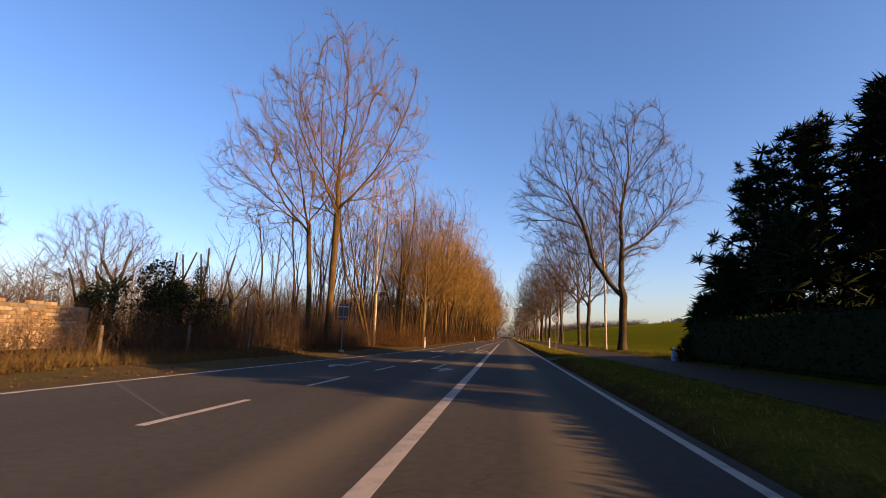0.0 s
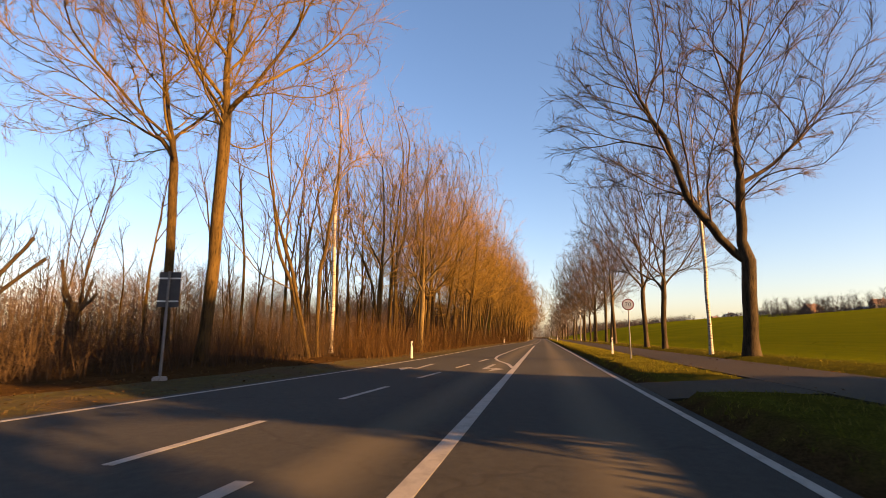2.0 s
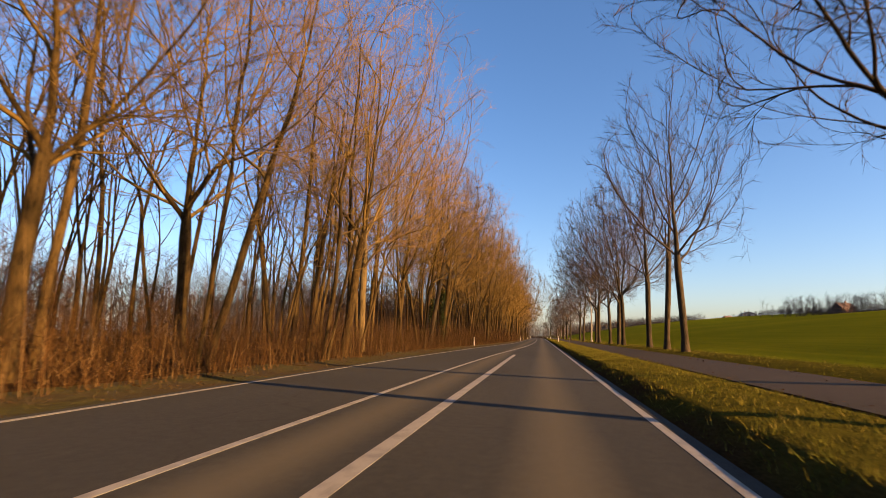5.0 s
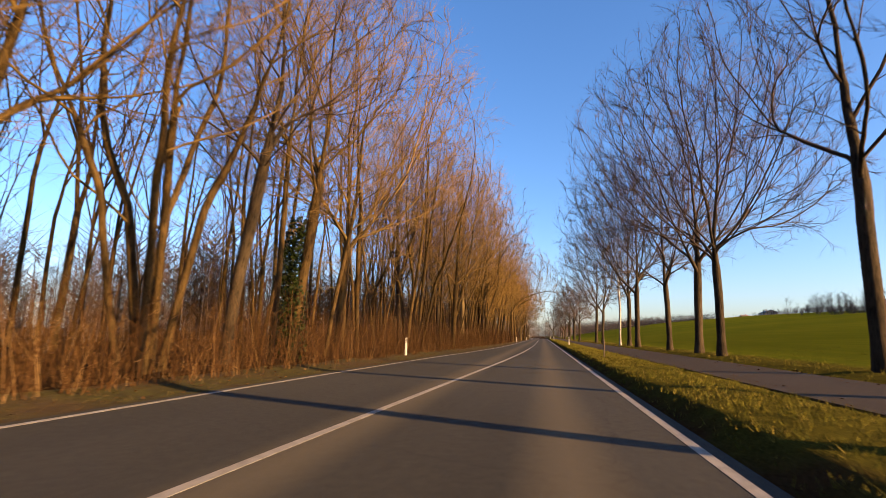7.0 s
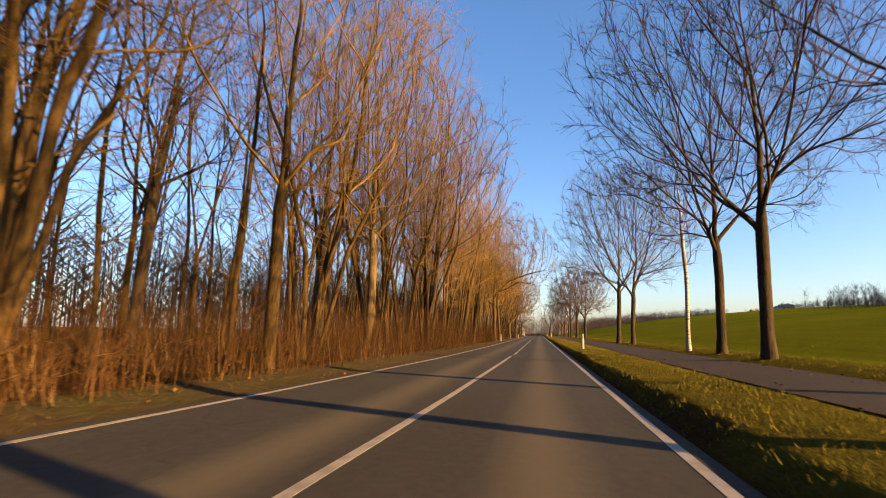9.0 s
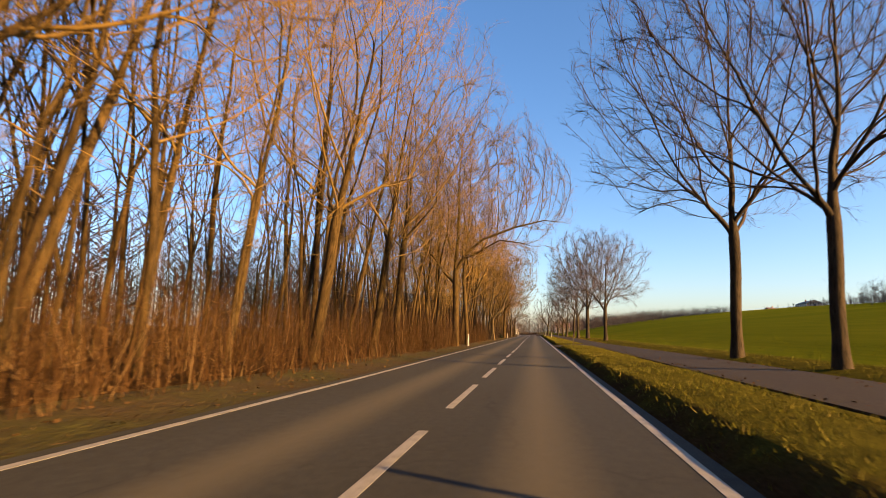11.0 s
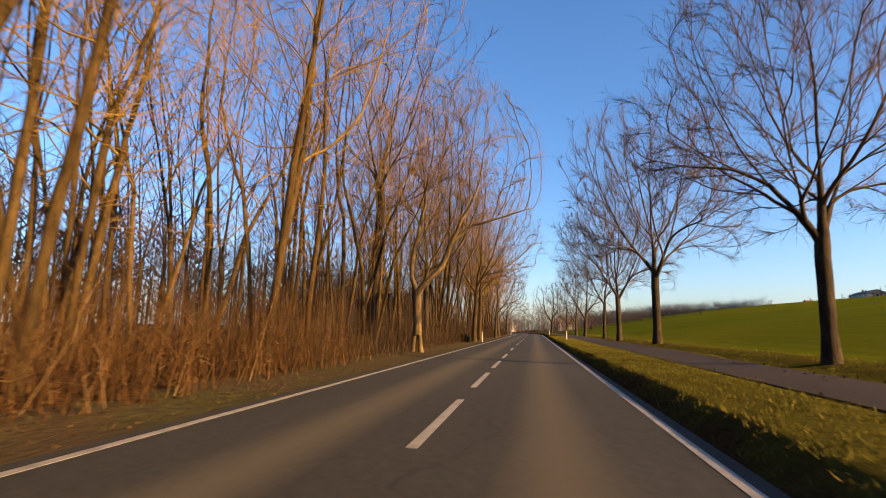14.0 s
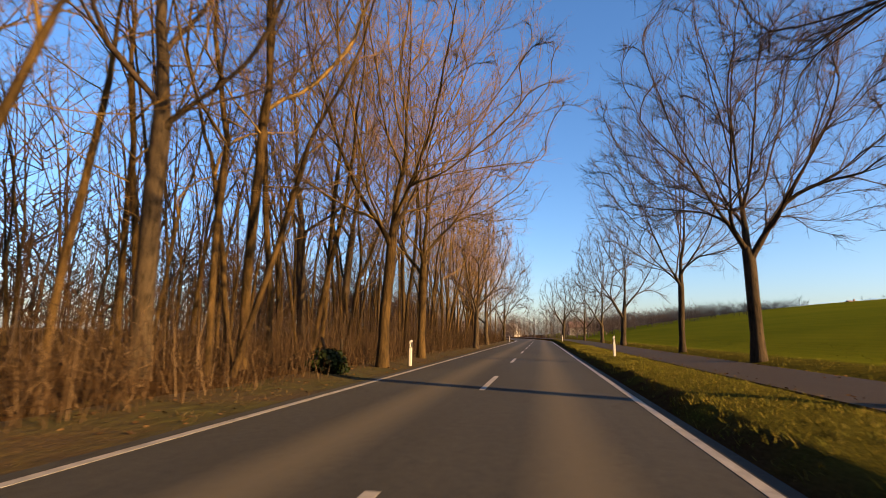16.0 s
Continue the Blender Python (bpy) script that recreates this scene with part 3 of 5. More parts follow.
def crown_points(rng, n, mid, half, power=2.3, hollow=0.35, low_cut=-1.0):
    """Points spread through a rounded, slightly lumpy crown, a little thinner at its rim."""
    out, ph = [], rng.uniform(0, 50)
    while len(out) < n:
        p = rng.uniform(-1, 1, 3)
        r = (np.abs(p) ** power).sum() ** (1 / power)
        edge = 1.0 + 0.22 * noise.noise((p[0] * 1.7 + ph, p[1] * 1.7, p[2] * 1.7))
        if r > edge or p[2] < low_cut or rng.random() < hollow * r ** 3:
            continue
        out.append((mid[0] + p[0] * half[0], mid[1] + p[1] * half[1], mid[2] + p[2] * half[2]))
    return np.array(out)


def grown(seed, height, r, fork, wide, points=700, stems=((0, 0),), base=None, kill=0.62, step=0.42, rise_up=0.3, keep=0.5, twig=(0.5, 1.15), twigs=2, subs=1, lean=(0, 0), power=2.3, squash=1.0, thin=0.0068, side=0.0, split=0.6, arms=(), legs=False):
    """A bare tree that grows towards points in its crown: stems, limbs that divide, and twigs on the last of them. arms: the bends of main limbs
    that leave the first stem. legs: a hollow foot that stands on two roots. Returns trunk and crown."""
    rng = np.random.default_rng(seed)
    base = fork if base is None else base
    half = (wide, wide * squash, (height - base) * 0.5)
    top_off = (lean[0] * height * 0.6 + side, lean[1] * height * 0.6)
    aims = crown_points(rng, points, (top_off[0], top_off[1], base + half[2]), half, power)
    pos, parent, way = [], [], []
    for sx, sy in stems:
        last, p, d = -1, np.array([sx * 0.25, sy * 0.25, 0.95 if legs else -0.25]), np.array([lean[0] + sx * 0.14, lean[1] + sy * 0.14, 1.0])
        while p[2] < fork + rng.uniform(0, 0.3):
            pos.append(p.copy()), parent.append(last), way.append(d / np.linalg.norm(d))
            last = len(pos) - 1
            d = d + np.array([rng.normal(0, 0.02) - 0.12 * (d[0] - lean[0] - sx * 0.14), rng.normal(0, 0.02) - 0.12 * (d[1] - lean[1] - sy * 0.14), 0.0])
            p = p + d / np.linalg.norm(d) * 0.6
    for bends in arms:
        b = [np.array(q, float) for q in bends]
        last = min(range(len(pos)), key=lambda i: float(np.linalg.norm(pos[i] - b[0])))
        for a, c in zip(b, b[1:]):
            steps = max(1, round(float(np.linalg.norm(c - a)) / 0.6))
            for k in range(1, steps + 1):
                pos.append(a + (c - a) * k / steps + np.append(rng.normal(0, 0.03, 2), 0)), parent.append(last), way.append((c - a) / np.linalg.norm(c - a))
                last = len(pos) - 1
    pos, way = np.array(pos), np.array(way)
    near = np.linalg.norm(aims[:, None] - pos[None], axis=2)
    who, dist = near.argmin(1), near.min(1)
    alive = np.ones(len(aims), bool)
    centre = np.array([top_off[0] * 0.5, top_off[1] * 0.5, fork * 0.85])
    for _ in range(95):
        live = np.flatnonzero(alive)
        if not len(live):
            break
        pull = np.zeros_like(pos)
        d = aims[live] - pos[who[live]]
        np.add.at(pull, who[live], d / np.maximum(dist[live], 1e-6)[:, None])
        at = np.unique(who[live])
        g = pull[at] / np.linalg.norm(pull[at], axis=1)[:, None].clip(1e-6)
        g = g * (1 - keep) + way[at] * keep + rng.normal(0, 0.07, g.shape)
        out = pos[at] - centre
        g += out / np.linalg.norm(out, axis=1)[:, None].clip(0.5) * 0.28
        g[:, 2] += rise_up * 0.5
        g /= np.linalg.norm(g, axis=1)[:, None]
        fresh = pos[at] + g * step
        n0 = len(pos)
        parent.extend(at.tolist())
        pos, way = np.vstack([pos, fresh]), np.vstack([way, g])
        nd = np.linalg.norm(aims[live][:, None] - fresh[None], axis=2)
        best = nd.argmin(1)
        better = nd[np.arange(len(live)), best] < dist[live] - 1e-4
        who[live[better]], dist[live[better]] = n0 + best[better], nd[np.arange(len(live)), best][better]
        alive[live] = dist[live] > kill
        # a point that no limb comes nearer to is given up
        stuck = live[~better]
        alive[stuck[rng.random(len(stuck)) < split]] = False
    n = len(pos)
    kids = [[] for _ in range(n)]
    for i, q in enumerate(parent):
        if q >= 0:
            kids[q].append(i)
    tips = np.zeros(n)
    for i in range(n - 1, -1, -1):
        tips[i] = sum(tips[k] for k in kids[i]) if kids[i] else 1.0
    roots = [i for i, q in enumerate(parent) if q < 0]
    # limbs share out the stem's girth among their tips
    rad = thin * tips ** (math.log(r / thin) / math.log(max(tips[i] for i in roots)))
    V = [Vector(p) for p in pos]
    trunk, crown = Shape(), Shape()
    todo = [(i, None) for i in roots]
    while todo:
        i, src = todo.pop()
        chain, rr = ([V[src], V[i]], [min(rad[src], rad[i] * 1.25), rad[i]]) if src is not None else ([V[i]], [rad[i] * (1.0 if legs else 1.45)])
        while kids[i]:
            order = sorted(kids[i], key=lambda k: -rad[k])
            todo += [(k, i) for k in order[1:]]
            i = order[0]
            chain.append(V[i]), rr.append(rad[i])
        if src is None and len(rr) > 3:
            rr[1] = max(rr[1], rad[i], rr[2] * (1.0 if legs else 1.2))
        if len(chain) > 1:
            big = rr[min(1, len(rr) - 1)]
            (trunk if big > max(0.06, r * 0.33) else crown).tube(chain, rr, 9 if big > 0.16 else 6 if big > 0.06 else 4 if big > 0.03 else 3)
    pick = random.Random(seed)
    if legs:
        for s in (-1, 1):
            trunk.tube([Vector((s * 0.27, 0.0, -0.2)), Vector((s * 0.21, 0, 0.3)), Vector((s * 0.17, 0, 0.8)), Vector((s * 0.1, 0, 1.25)), Vector((s * 0.03, 0, 1.9))], [r * 0.75, r * 0.52, r * 0.5, r * 0.6, r * 0.7], 9)
    for i in range(n):
        if rad[i] < thin * 3.2 and parent[i] >= 0:
            for _ in range(twigs):
                w = side_way(pick, Vector(way[i]), pick.uniform(0.3, 0.8), pick.uniform(0, 6.28))
                w.z += 0.18
                w.normalize()
                p, ln = V[i].lerp(V[parent[i]], pick.random()), pick.uniform(*twig)
                crown.spike(p, p + w * ln, thin * 1.1)
                for _ in range(subs):
                    q = p + w * ln * pick.uniform(0.2, 0.75)
                    crown.spike(q, q + side_way(pick, w, pick.uniform(0.35, 0.7), pick.uniform(0, 6.28)) * ln * pick.uniform(0.4, 0.7), thin * 0.9)
    return trunk, crown


def tree_mould(name, shapes, bark=None, twig=None):
    return (mesh_of(name + "_trunk", shapes[0].v, shapes[0].f, bark or BARK), mesh_of(name + "_crown", shapes[1].v, shapes[1].f, twig or TWIG))


def plant(mould, x, y, turn=0.0, size=1.0, label="", group="roadside trees", name="bare_tree", tall=1.0, tilt=(0, 0)):
    ob = thing(name, label=label, category="tree", group=group)
    ob.matrix_basis = pose(x, y, rise(x, y) + 0.02, tilt[0], tilt[1], 0) @ pose(0, 0, 0, 0, 0, turn) @ Matrix.Diagonal((size, size, size * tall, 1))
    under("trunk", mould[0], ob)
    under("crown", mould[1], ob)
    return ob


# roadside trees: full rounded crowns of rising limbs
BROAD = [tree_mould("broad", grown(11 + i, h, r, fk, wd, n, base=b, kill=0.52, step=0.42, twigs=2 + (i == 2), thin=0.0072), ROW_BARK, ROW_TWIG) for i, (h, r, fk, b, wd, n) in enumerate([
    (18.5, 0.21, 5.2, 4.4, 6.6, 2300), (19.0, 0.22, 5.8, 5.2, 6.4, 2300), (14.5, 0.23, 3.2, 3.4, 5.4, 2300), (18.5, 0.22, 5.0, 4.8, 6.8, 2300)])]
TALL = [tree_mould("tall", grown(31 + i, h, r, fk, wd, n, base=b, power=2.0, kill=0.68, step=0.46, thin=0.0075), ROW_BARK, ROW_TWIG) for i, (h, r, fk, b, wd, n) in enumerate([
    (20.5, 0.23, 7.5, 5.6, 5.5, 950), (20.0, 0.21, 8.5, 5.6, 5.3, 900), (22.0, 0.23, 7.0, 5.0, 6.0, 950)])]
SLIM = [tree_mould("slim", grown(51 + i, h, r, fk, wd, n, base=b, stems=st, lean=ln, kill=0.75, step=0.6, rise_up=0.04, keep=0.3, twigs=1, subs=2, twig=(0.8, 1.8), thin=0.0088)) for i, (h, r, fk, b, wd, n, st, ln) in enumerate([
    (19.0, 0.11, 8.5, 4.5, 4.4, 290, ((0, 0),), (0.03, 0)), (21.0, 0.12, 6.0, 4.0, 4.8, 330, ((1, 0), (-1, 0.4)), (-0.02, 0.03)), (17.0, 0.09, 7.0, 3.5, 4.2, 290, ((0, 0),), (0.06, 0.02)),
    (20.0, 0.125, 4.5, 3.5, 5.2, 360, ((1, 0), (-0.6, 1), (-0.6, -1)), (0.0, -0.03)), (16.5, 0.085, 6.0, 3.0, 4.4, 300, ((1, 0.3), (-1, 0)), (0.06, 0.0))])]
THIN = [tree_mould("thin", grow(61 + i, h, r, fk, n, sp, limbs, 3, 2, lean=ln, wide=wd, angle=0.5)) for i, (h, r, fk, n, sp, limbs, ln, wd) in enumerate([
    (19.0, 0.14, 8.0, 1, 0, 8, (0.03, 0), 3.4), (20.0, 0.15, 5.0, 2, 9, 4, (-0.03, 0.03), 3.8), (17.0, 0.12, 4.5, 2, 10, 4, (0.05, 0.02), 3.2)])]
BIRCHES = [tree_mould("birch", grown(71 + i, h, 0.125, fk, 2.6, 480, base=b, stems=st, kill=0.7, step=0.5, rise_up=0.4, twig=(0.6, 1.3), thin=0.0085), BIRCH, TWIG) for i, (h, fk, b, st) in enumerate([(19.0, 11.0, 6.0, ((0, 0),)), (16.0, 8.5, 5.0, ((0, 0),))])]
FORKED = tree_mould("forked", grown(85, 21.0, 0.33, 5.0, 7.6, 2300, base=6.5, kill=0.55, thin=0.0085, twigs=3, side=-1.2, arms=(((0, 0, 5.0), (0.25, 0, 8.5), (0.2, 0, 12.0), (0.9, 0, 15.0)), ((0, 0, 4.6), (-0.9, 0, 5.8), (-2.2, 0.2, 8.0), (-3.0, 0.2, 11.0), (-4.2, 0.2, 13.5)), ((0.25, 0, 8.5), (2.0, 0.3, 9.6), (4.0, 0.4, 11.5)))), ROW_BARK, ROW_TWIG)
GIANT = tree_mould("giant", grown(90, 24.5, 0.24, 11.0, 6.4, 2000, base=9.0, power=2.0, rise_up=0.1, twigs=3, thin=0.0095))
PARTNER = tree_mould("partner", grown(91, 19.3, 0.18, 8.5, 5.9, 1500, base=8.0, rise_up=0.08, side=-1.8, twigs=3, thin=0.0095))
WIDE = tree_mould("wide", grown(96, 20.0, 0.27, 6.6, 8.4, 2600, base=6.0, kill=0.55, thin=0.0085, twigs=3, side=1.0, arms=(((0, 0, 5.2), (-1.0, 0, 6.2), (-1.9, 0.2, 7.4), (-3.4, 0.2, 9.5)), ((0, 0, 6.6), (1.0, 0, 8.0), (2.4, 0.1, 9.2), (5.0, 0.2, 10.2), (7.6, 0.3, 10.8), (9.8, 0.4, 10.5)), ((0, 0, 6.6), (0.2, 0, 10.0), (0.1, 0.2, 14.0)), ((0.6, 0, 7.4), (1.8, -0.3, 7.9), (3.8, -0.4, 9.0), (6.0, -0.6, 8.6)))))
FAR_BROAD = [tree_mould("far_broad", grown(101 + i, h, 0.28, 3.4, wd, 620, base=2.9, kill=0.9, step=0.6, twig=(0.7, 1.5), thin=0.012), ROW_BARK, ROW_TWIG) for i, (h, wd) in enumerate([(17.5, 6.2), (13.5, 5.2)])]
LOW_FORK = tree_mould("low_fork", grown(88, 15.0, 0.24, 3.4, 5.4, 1300, base=6.0, kill=0.6, twigs=3, side=1.6, legs=True, arms=(((0, 0, 3.4), (-0.36, 0, 4.2), (-0.42, 0, 5.0), (-0.1, 0, 6.6), (0.3, 0.1, 8.6)), ((0, 0, 3.4), (0.75, 0, 4.2), (1.45, 0, 4.9), (1.9, 0, 6.2), (2.5, 0, 7.5), (3.3, 0.2, 9.2)), ((1.9, 0, 6.2), (3.0, 0.2, 7.2), (5.0, 0.4, 7.8), (6.6, 0.5, 8.3)))), PALE_BARK)



def recoated(mould, bark, twig):
    """The same tree in another tone of bark and twig."""
    out = []
    for me, coat in zip(mould, (bark, twig)):
        me = me.copy()
        me.materials[0] = coat
        out.append(me)
    return tuple(out)


# lighter coats put the sun on the left edge trees into their colour
EDGE_TALL = [recoated(m, BARK, TWIG) for m in TALL]
EDGE = [recoated(m, PALE_BARK if i == 1 else BARK, TWIG) for i, m in enumerate(BROAD)]

GREY = "bare broad-crowned roadside tree with grey-brown bark"
rng = random.Random(5)
plant(FORKED, 9.6, 46.4, 0, 1.04, "bare roadside tree forking into two stems above the field edge")
plant(BIRCHES[0], 9.0, 50.6, 40, 0.92, "slender white-barked bare birch beside the path", name="birch")
plant(BIRCHES[1], 9.1, 155.0, 10, 1.0, "white-barked bare birch beside the path", name="birch")
for x, y, m, turn, s in ((9.3, 63.4, 0, 20, 1.0), (9.3, 70.8, 1, 200, 0.98), (9.5, 120.4, 0, 130, 1.04), (9.7, 125.3, 3, 300, 1.1), (9.5, 132.1, 1, 60, 0.92), (9.35, 144.6, 3, 250, 1.12), (9.4, 150.2, 1, 10, 1.0), (9.2, 174.2, 0, 75, 0.98), (8.95, 181.6, 1, 330, 1.05), (9.2, 226.6, 2, 40, 1.0), (9.2, 249.8, 2, 165, 1.3), (8.75, 264.8, 2, 200, 1.12), (8.75, 276.6, 0, 95, 0.9)):
    plant(BROAD[m], x, y, turn, s, GREY)
for y, m, turn, s in ((299.0, 1, 33, 1.0), (318.0, 0, 140, 0.85), (345.0, 0, 240, 0.8), (375.0, 1, 15, 1.2)):
    plant(FAR_BROAD[m], 8.45 + far_bend(y), y, turn, s, GREY)
for x, y, m, turn, s in ((9.45, 93.9, 0, 0, 1.0), (9.8, 100.5, 1, 120, 1.02), (9.9, 107.6, 0, 200, 1.02)):
    plant(TALL[m], x, y, turn, s, "tall bare roadside tree with a narrow crown")

LIT = "bare tree at the wood's edge with sunlit brown bark"
plant(PARTNER, -15.4, 36.2, 0, 1.0, LIT, "edge trees", tilt=(0, -2))
plant(GIANT, -14.3, 37.0, 170, 1.05, LIT, "edge trees", tilt=(0, 2))
plant(SLIM[3], -12.6, 43.5, 30, 0.95, "bare tree leaning over the thicket", "edge trees", tilt=(0, -9))
plant(BIRCHES[0], -13.4, 47.9, 200, 1.0, "white-barked bare birch in the thicket", "edge trees", name="birch")
plant(EDGE_TALL[2], -12.8, 55.0, 280, 0.88, LIT, "edge trees")
plant(EDGE[1], -10.5, 59.2, 20, 0.92, "bare full-crowned tree with a sunlit pale trunk", "edge trees")
for x, y, m, turn, s in ((-11.6, 66.5, 0, 40, 0.95), (-12.4, 73.0, 3, 200, 0.95), (-11.2, 88.0, 1, 250, 0.98), (-11.5, 97.5, 0, 100, 1.0), (-11.0, 116.0, 3, 10, 1.1), (-9.6, 150.0, 1, 60, 1.12), (-9.0, 163.0, 0, 300, 1.1)):
    plant(EDGE[m], x, y, turn, s, "bare full-crowned tree at the wood's edge", "edge trees")
for x, y, set_, m, turn, s, tl in ((-9.6, 79.0, SLIM, 4, 90, 1.1, 8), (-10.2, 82.6, EDGE_TALL, 2, 220, 0.95, 6), (-10.1, 84.0, SLIM, 1, 60, 1.05, 9), (-10.8, 102.4, SLIM, 3, 70, 1.05, 0), (-10.2, 109.2, EDGE_TALL, 1, 150, 1.0, 2), (-9.8, 129.0, SLIM, 3, 10, 1.1, 4), (-8.3, 136.5, EDGE_TALL, 0, 40, 0.9, 3), (-7.7, 174.0, EDGE_TALL, 0, 80, 0.85, 7), (-7.3, 179.5, EDGE_TALL, 2, 140, 0.8, 8), (-8.0, 186.0, EDGE_TALL, 1, 20, 0.85, 6), (-6.0, 203.0, EDGE_TALL, 1, 300, 0.85, 0), (-6.1, 259.8, EDGE, 0, 100, 1.0, 0), (-6.3, 267.0, EDGE, 3, 250, 0.92, 0), (-6.0, 287.0, FAR_BROAD, 1, 310, 0.8, 0), (-6.6, 302.0, FAR_BROAD, 0, 80, 0.85, 0), (-7.0, 336.0, FAR_BROAD, 0, 160, 0.9, 0)):
    plant(set_[m], x, y, turn, s, LIT, "edge trees", tilt=(0, tl))
plant(WIDE, -6.6, 199.8, 0, 1.0, "wide bare tree with limbs reaching over the road", "edge trees")
plant(LOW_FORK, -6.3, 235.2, 0, 0.95, "bare tree with a pale flaking trunk forking low", "edge trees")

# the wood behind the edge: slim trunks in loose groups; the deep ones are one mass
wood = random.Random(9)
deep_wood = [[]]
y = 57.0
while y < 345:
    y += wood.uniform(0.4, 1.25)
    edge = lerp(LEFT, y)
    deep = wood.random() ** 1.4
    x = edge - 3.4 - deep * 26 + far_bend(y)
    m = SLIM[wood.randrange(5)] if wood.random() < 0.94 else TALL[wood.randrange(3)]
    turn, size, tilt = wood.uniform(0, 360), wood.uniform(0.86, 1.22), (wood.uniform(-3, 3), wood.uniform(-2, 6.5) * (1 - deep))
    if deep * 27 < 8:
        plant(m, x, y, turn, size, "slim bare woodland tree with brown bark", "woodland trees", tilt=tilt)
    else:
        deep_wood[0].append((THIN[wood.randrange(3)], pose(x, y, rise(x, y), *tilt, turn) @ Matrix.Diagonal((size, size, size, 1))))
for i in range(20):
    x, y = wood.uniform(-30, -11), wood.uniform(120, 335)
    size = wood.uniform(0.6, 1.0)
    deep_wood[0].append((THIN[wood.randrange(3)], pose(x + far_bend(y), y, rise(x, y), wood.uniform(-3, 3), wood.uniform(-2, 4), wood.uniform(0, 360)) @ Matrix.Diagonal((size, size, size, 1))))
for i in range(26):
    x, y = wood.uniform(-42, -19), wood.uniform(36, 62)
    size = wood.uniform(0.35, 0.6)
    deep_wood[0].append((THIN[wood.randrange(3)], pose(x, y, rise(x, y), 0, 0, wood.uniform(0, 360)) @ Matrix.Diagonal((size, size, size, 1))))


def join_mass(name, placed, label):
    """Many trees as one mass: their moulds' points, moved to each place."""
    verts, faces, start, cache = [], [], 0, {}
    for mould, m in placed:
        mat = np.array(m)
        for me in mould:
            if me.name not in cache:
                co = np.empty(len(me.vertices) * 3)
                me.vertices.foreach_get("co", co)
                cache[me.name] = (co.reshape(-1, 3), [tuple(p.vertices) for p in me.polygons])
            co, polys = cache[me.name]
            verts.extend(map(tuple, co @ mat[:3, :3].T + mat[:3, 3]))
            faces.extend(tuple(i + start for i in p) for p in polys)
            start += len(co)
    return tagged(new(name, mesh_of(name, verts, faces, BARK)), label, "woods", kind="stuff")


join_mass("deep_wood", deep_wood[0], "deep belt of slim bare woodland trees")


# ---- thicket, grass and litter ----
def thicket(name, seed, n, place, tall, material, label, branches=5, straight=0):
    r = random.Random(seed)
    sh = Shape()
    for _ in range(n):
        x, y = place(r)
        h = r.uniform(*tall) * (1.0 + 0.55 * noise.noise((x * 0.3, y * 0.22, 5)))
        p = Vector((x, y, rise(x, y) - 0.05))
        tip = p + Vector((r.gauss(0, 0.2), r.gauss(0, 0.2), 1)) * h
        w = r.uniform(0.006, 0.015)
        sh.spike(p, tip, w)
        for _ in range(branches):
            t = r.uniform(0.15, 0.85)
            q = p.lerp(tip, t)
            a = r.uniform(0, 6.28)
            ln = h * r.uniform(0.18, 0.45) * (1.1 - 0.5 * t)
            sh.spike(q, q + Vector((math.cos(a) * 0.75, math.sin(a) * 0.75, r.uniform(0.1, 0.9))) * ln, w * 0.55)
    for _ in range(straight):
        # straight young stems among them
        x, y = place(r)
        h, w = r.uniform(1.2, 3.6), r.uniform(0.007, 0.015)
        p = Vector((x, y, rise(x, y) - 0.05))
        d = Vector((r.gauss(0, 0.1), r.gauss(0, 0.1), 1))
        sh.tube([p, p + d * h * 0.5 + Vector((r.gauss(0, 0.09), r.gauss(0, 0.09), 0)), p + d * h], [w, w * 0.8, w * 0.4], 3)
    return tagged(new(name, mesh_of(name, sh.v, sh.f, material, False)), label, "undergrowth", kind="stuff")


def edge_place(y0, y1, near, wide):
    def place(r):
        y = r.uniform(y0, y1)
        return lerp(LEFT, y) - near - wide * r.random() ** 1.5 + far_bend(y), y
    return place


thicket("thicket", 1, 7400, edge_place(44, 190, 1.9, 9), (1.0, 2.9), STEM, "dense thicket of bare red-brown saplings", 6, 900)
thicket("thicket", 2, 1900, edge_place(185, 228, 1.7, 8), (0.9, 2.9), STEM, "dense thicket of bare brown saplings", 6, 260)
thicket("thicket", 10, 3900, edge_place(222, 330, 1.9, 8), (0.8, 2.7), DIM_STEM, "shade-toned thicket of bare brown saplings", 6, 380)
thicket("thicket", 3, 3200, edge_place(20, 46, 4.2, 12), (0.9, 3.0), DARK_STEM, "dark tangle of bare shrubs and brambles")
thicket("brush", 8, 3600, edge_place(44, 226, 1.65, 2.6), (0.35, 1.6), STEM, "low dense brush along the thicket's foot")
thicket("brush", 12, 1900, edge_place(222, 330, 1.65, 2.8), (0.3, 1.4), DIM_STEM, "low shade-toned brush along the road's edge")
thicket("thicket", 13, 620, edge_place(6, 21, 4.2, 3.0), (0.5, 1.7), DARK_STEM, "sparse bare shoots before the old wall")
thicket("thicket", 14, 700, edge_place(6, 22, 10.5, 9), (1.2, 3.2), DARK_STEM, "bare shrubs in the garden behind the wall")
thicket("thicket", 4, 1900, edge_place(42, 330, 9, 30), (1.5, 5.0), FAR_TWIG, "far thicket of tall bare saplings", 7)


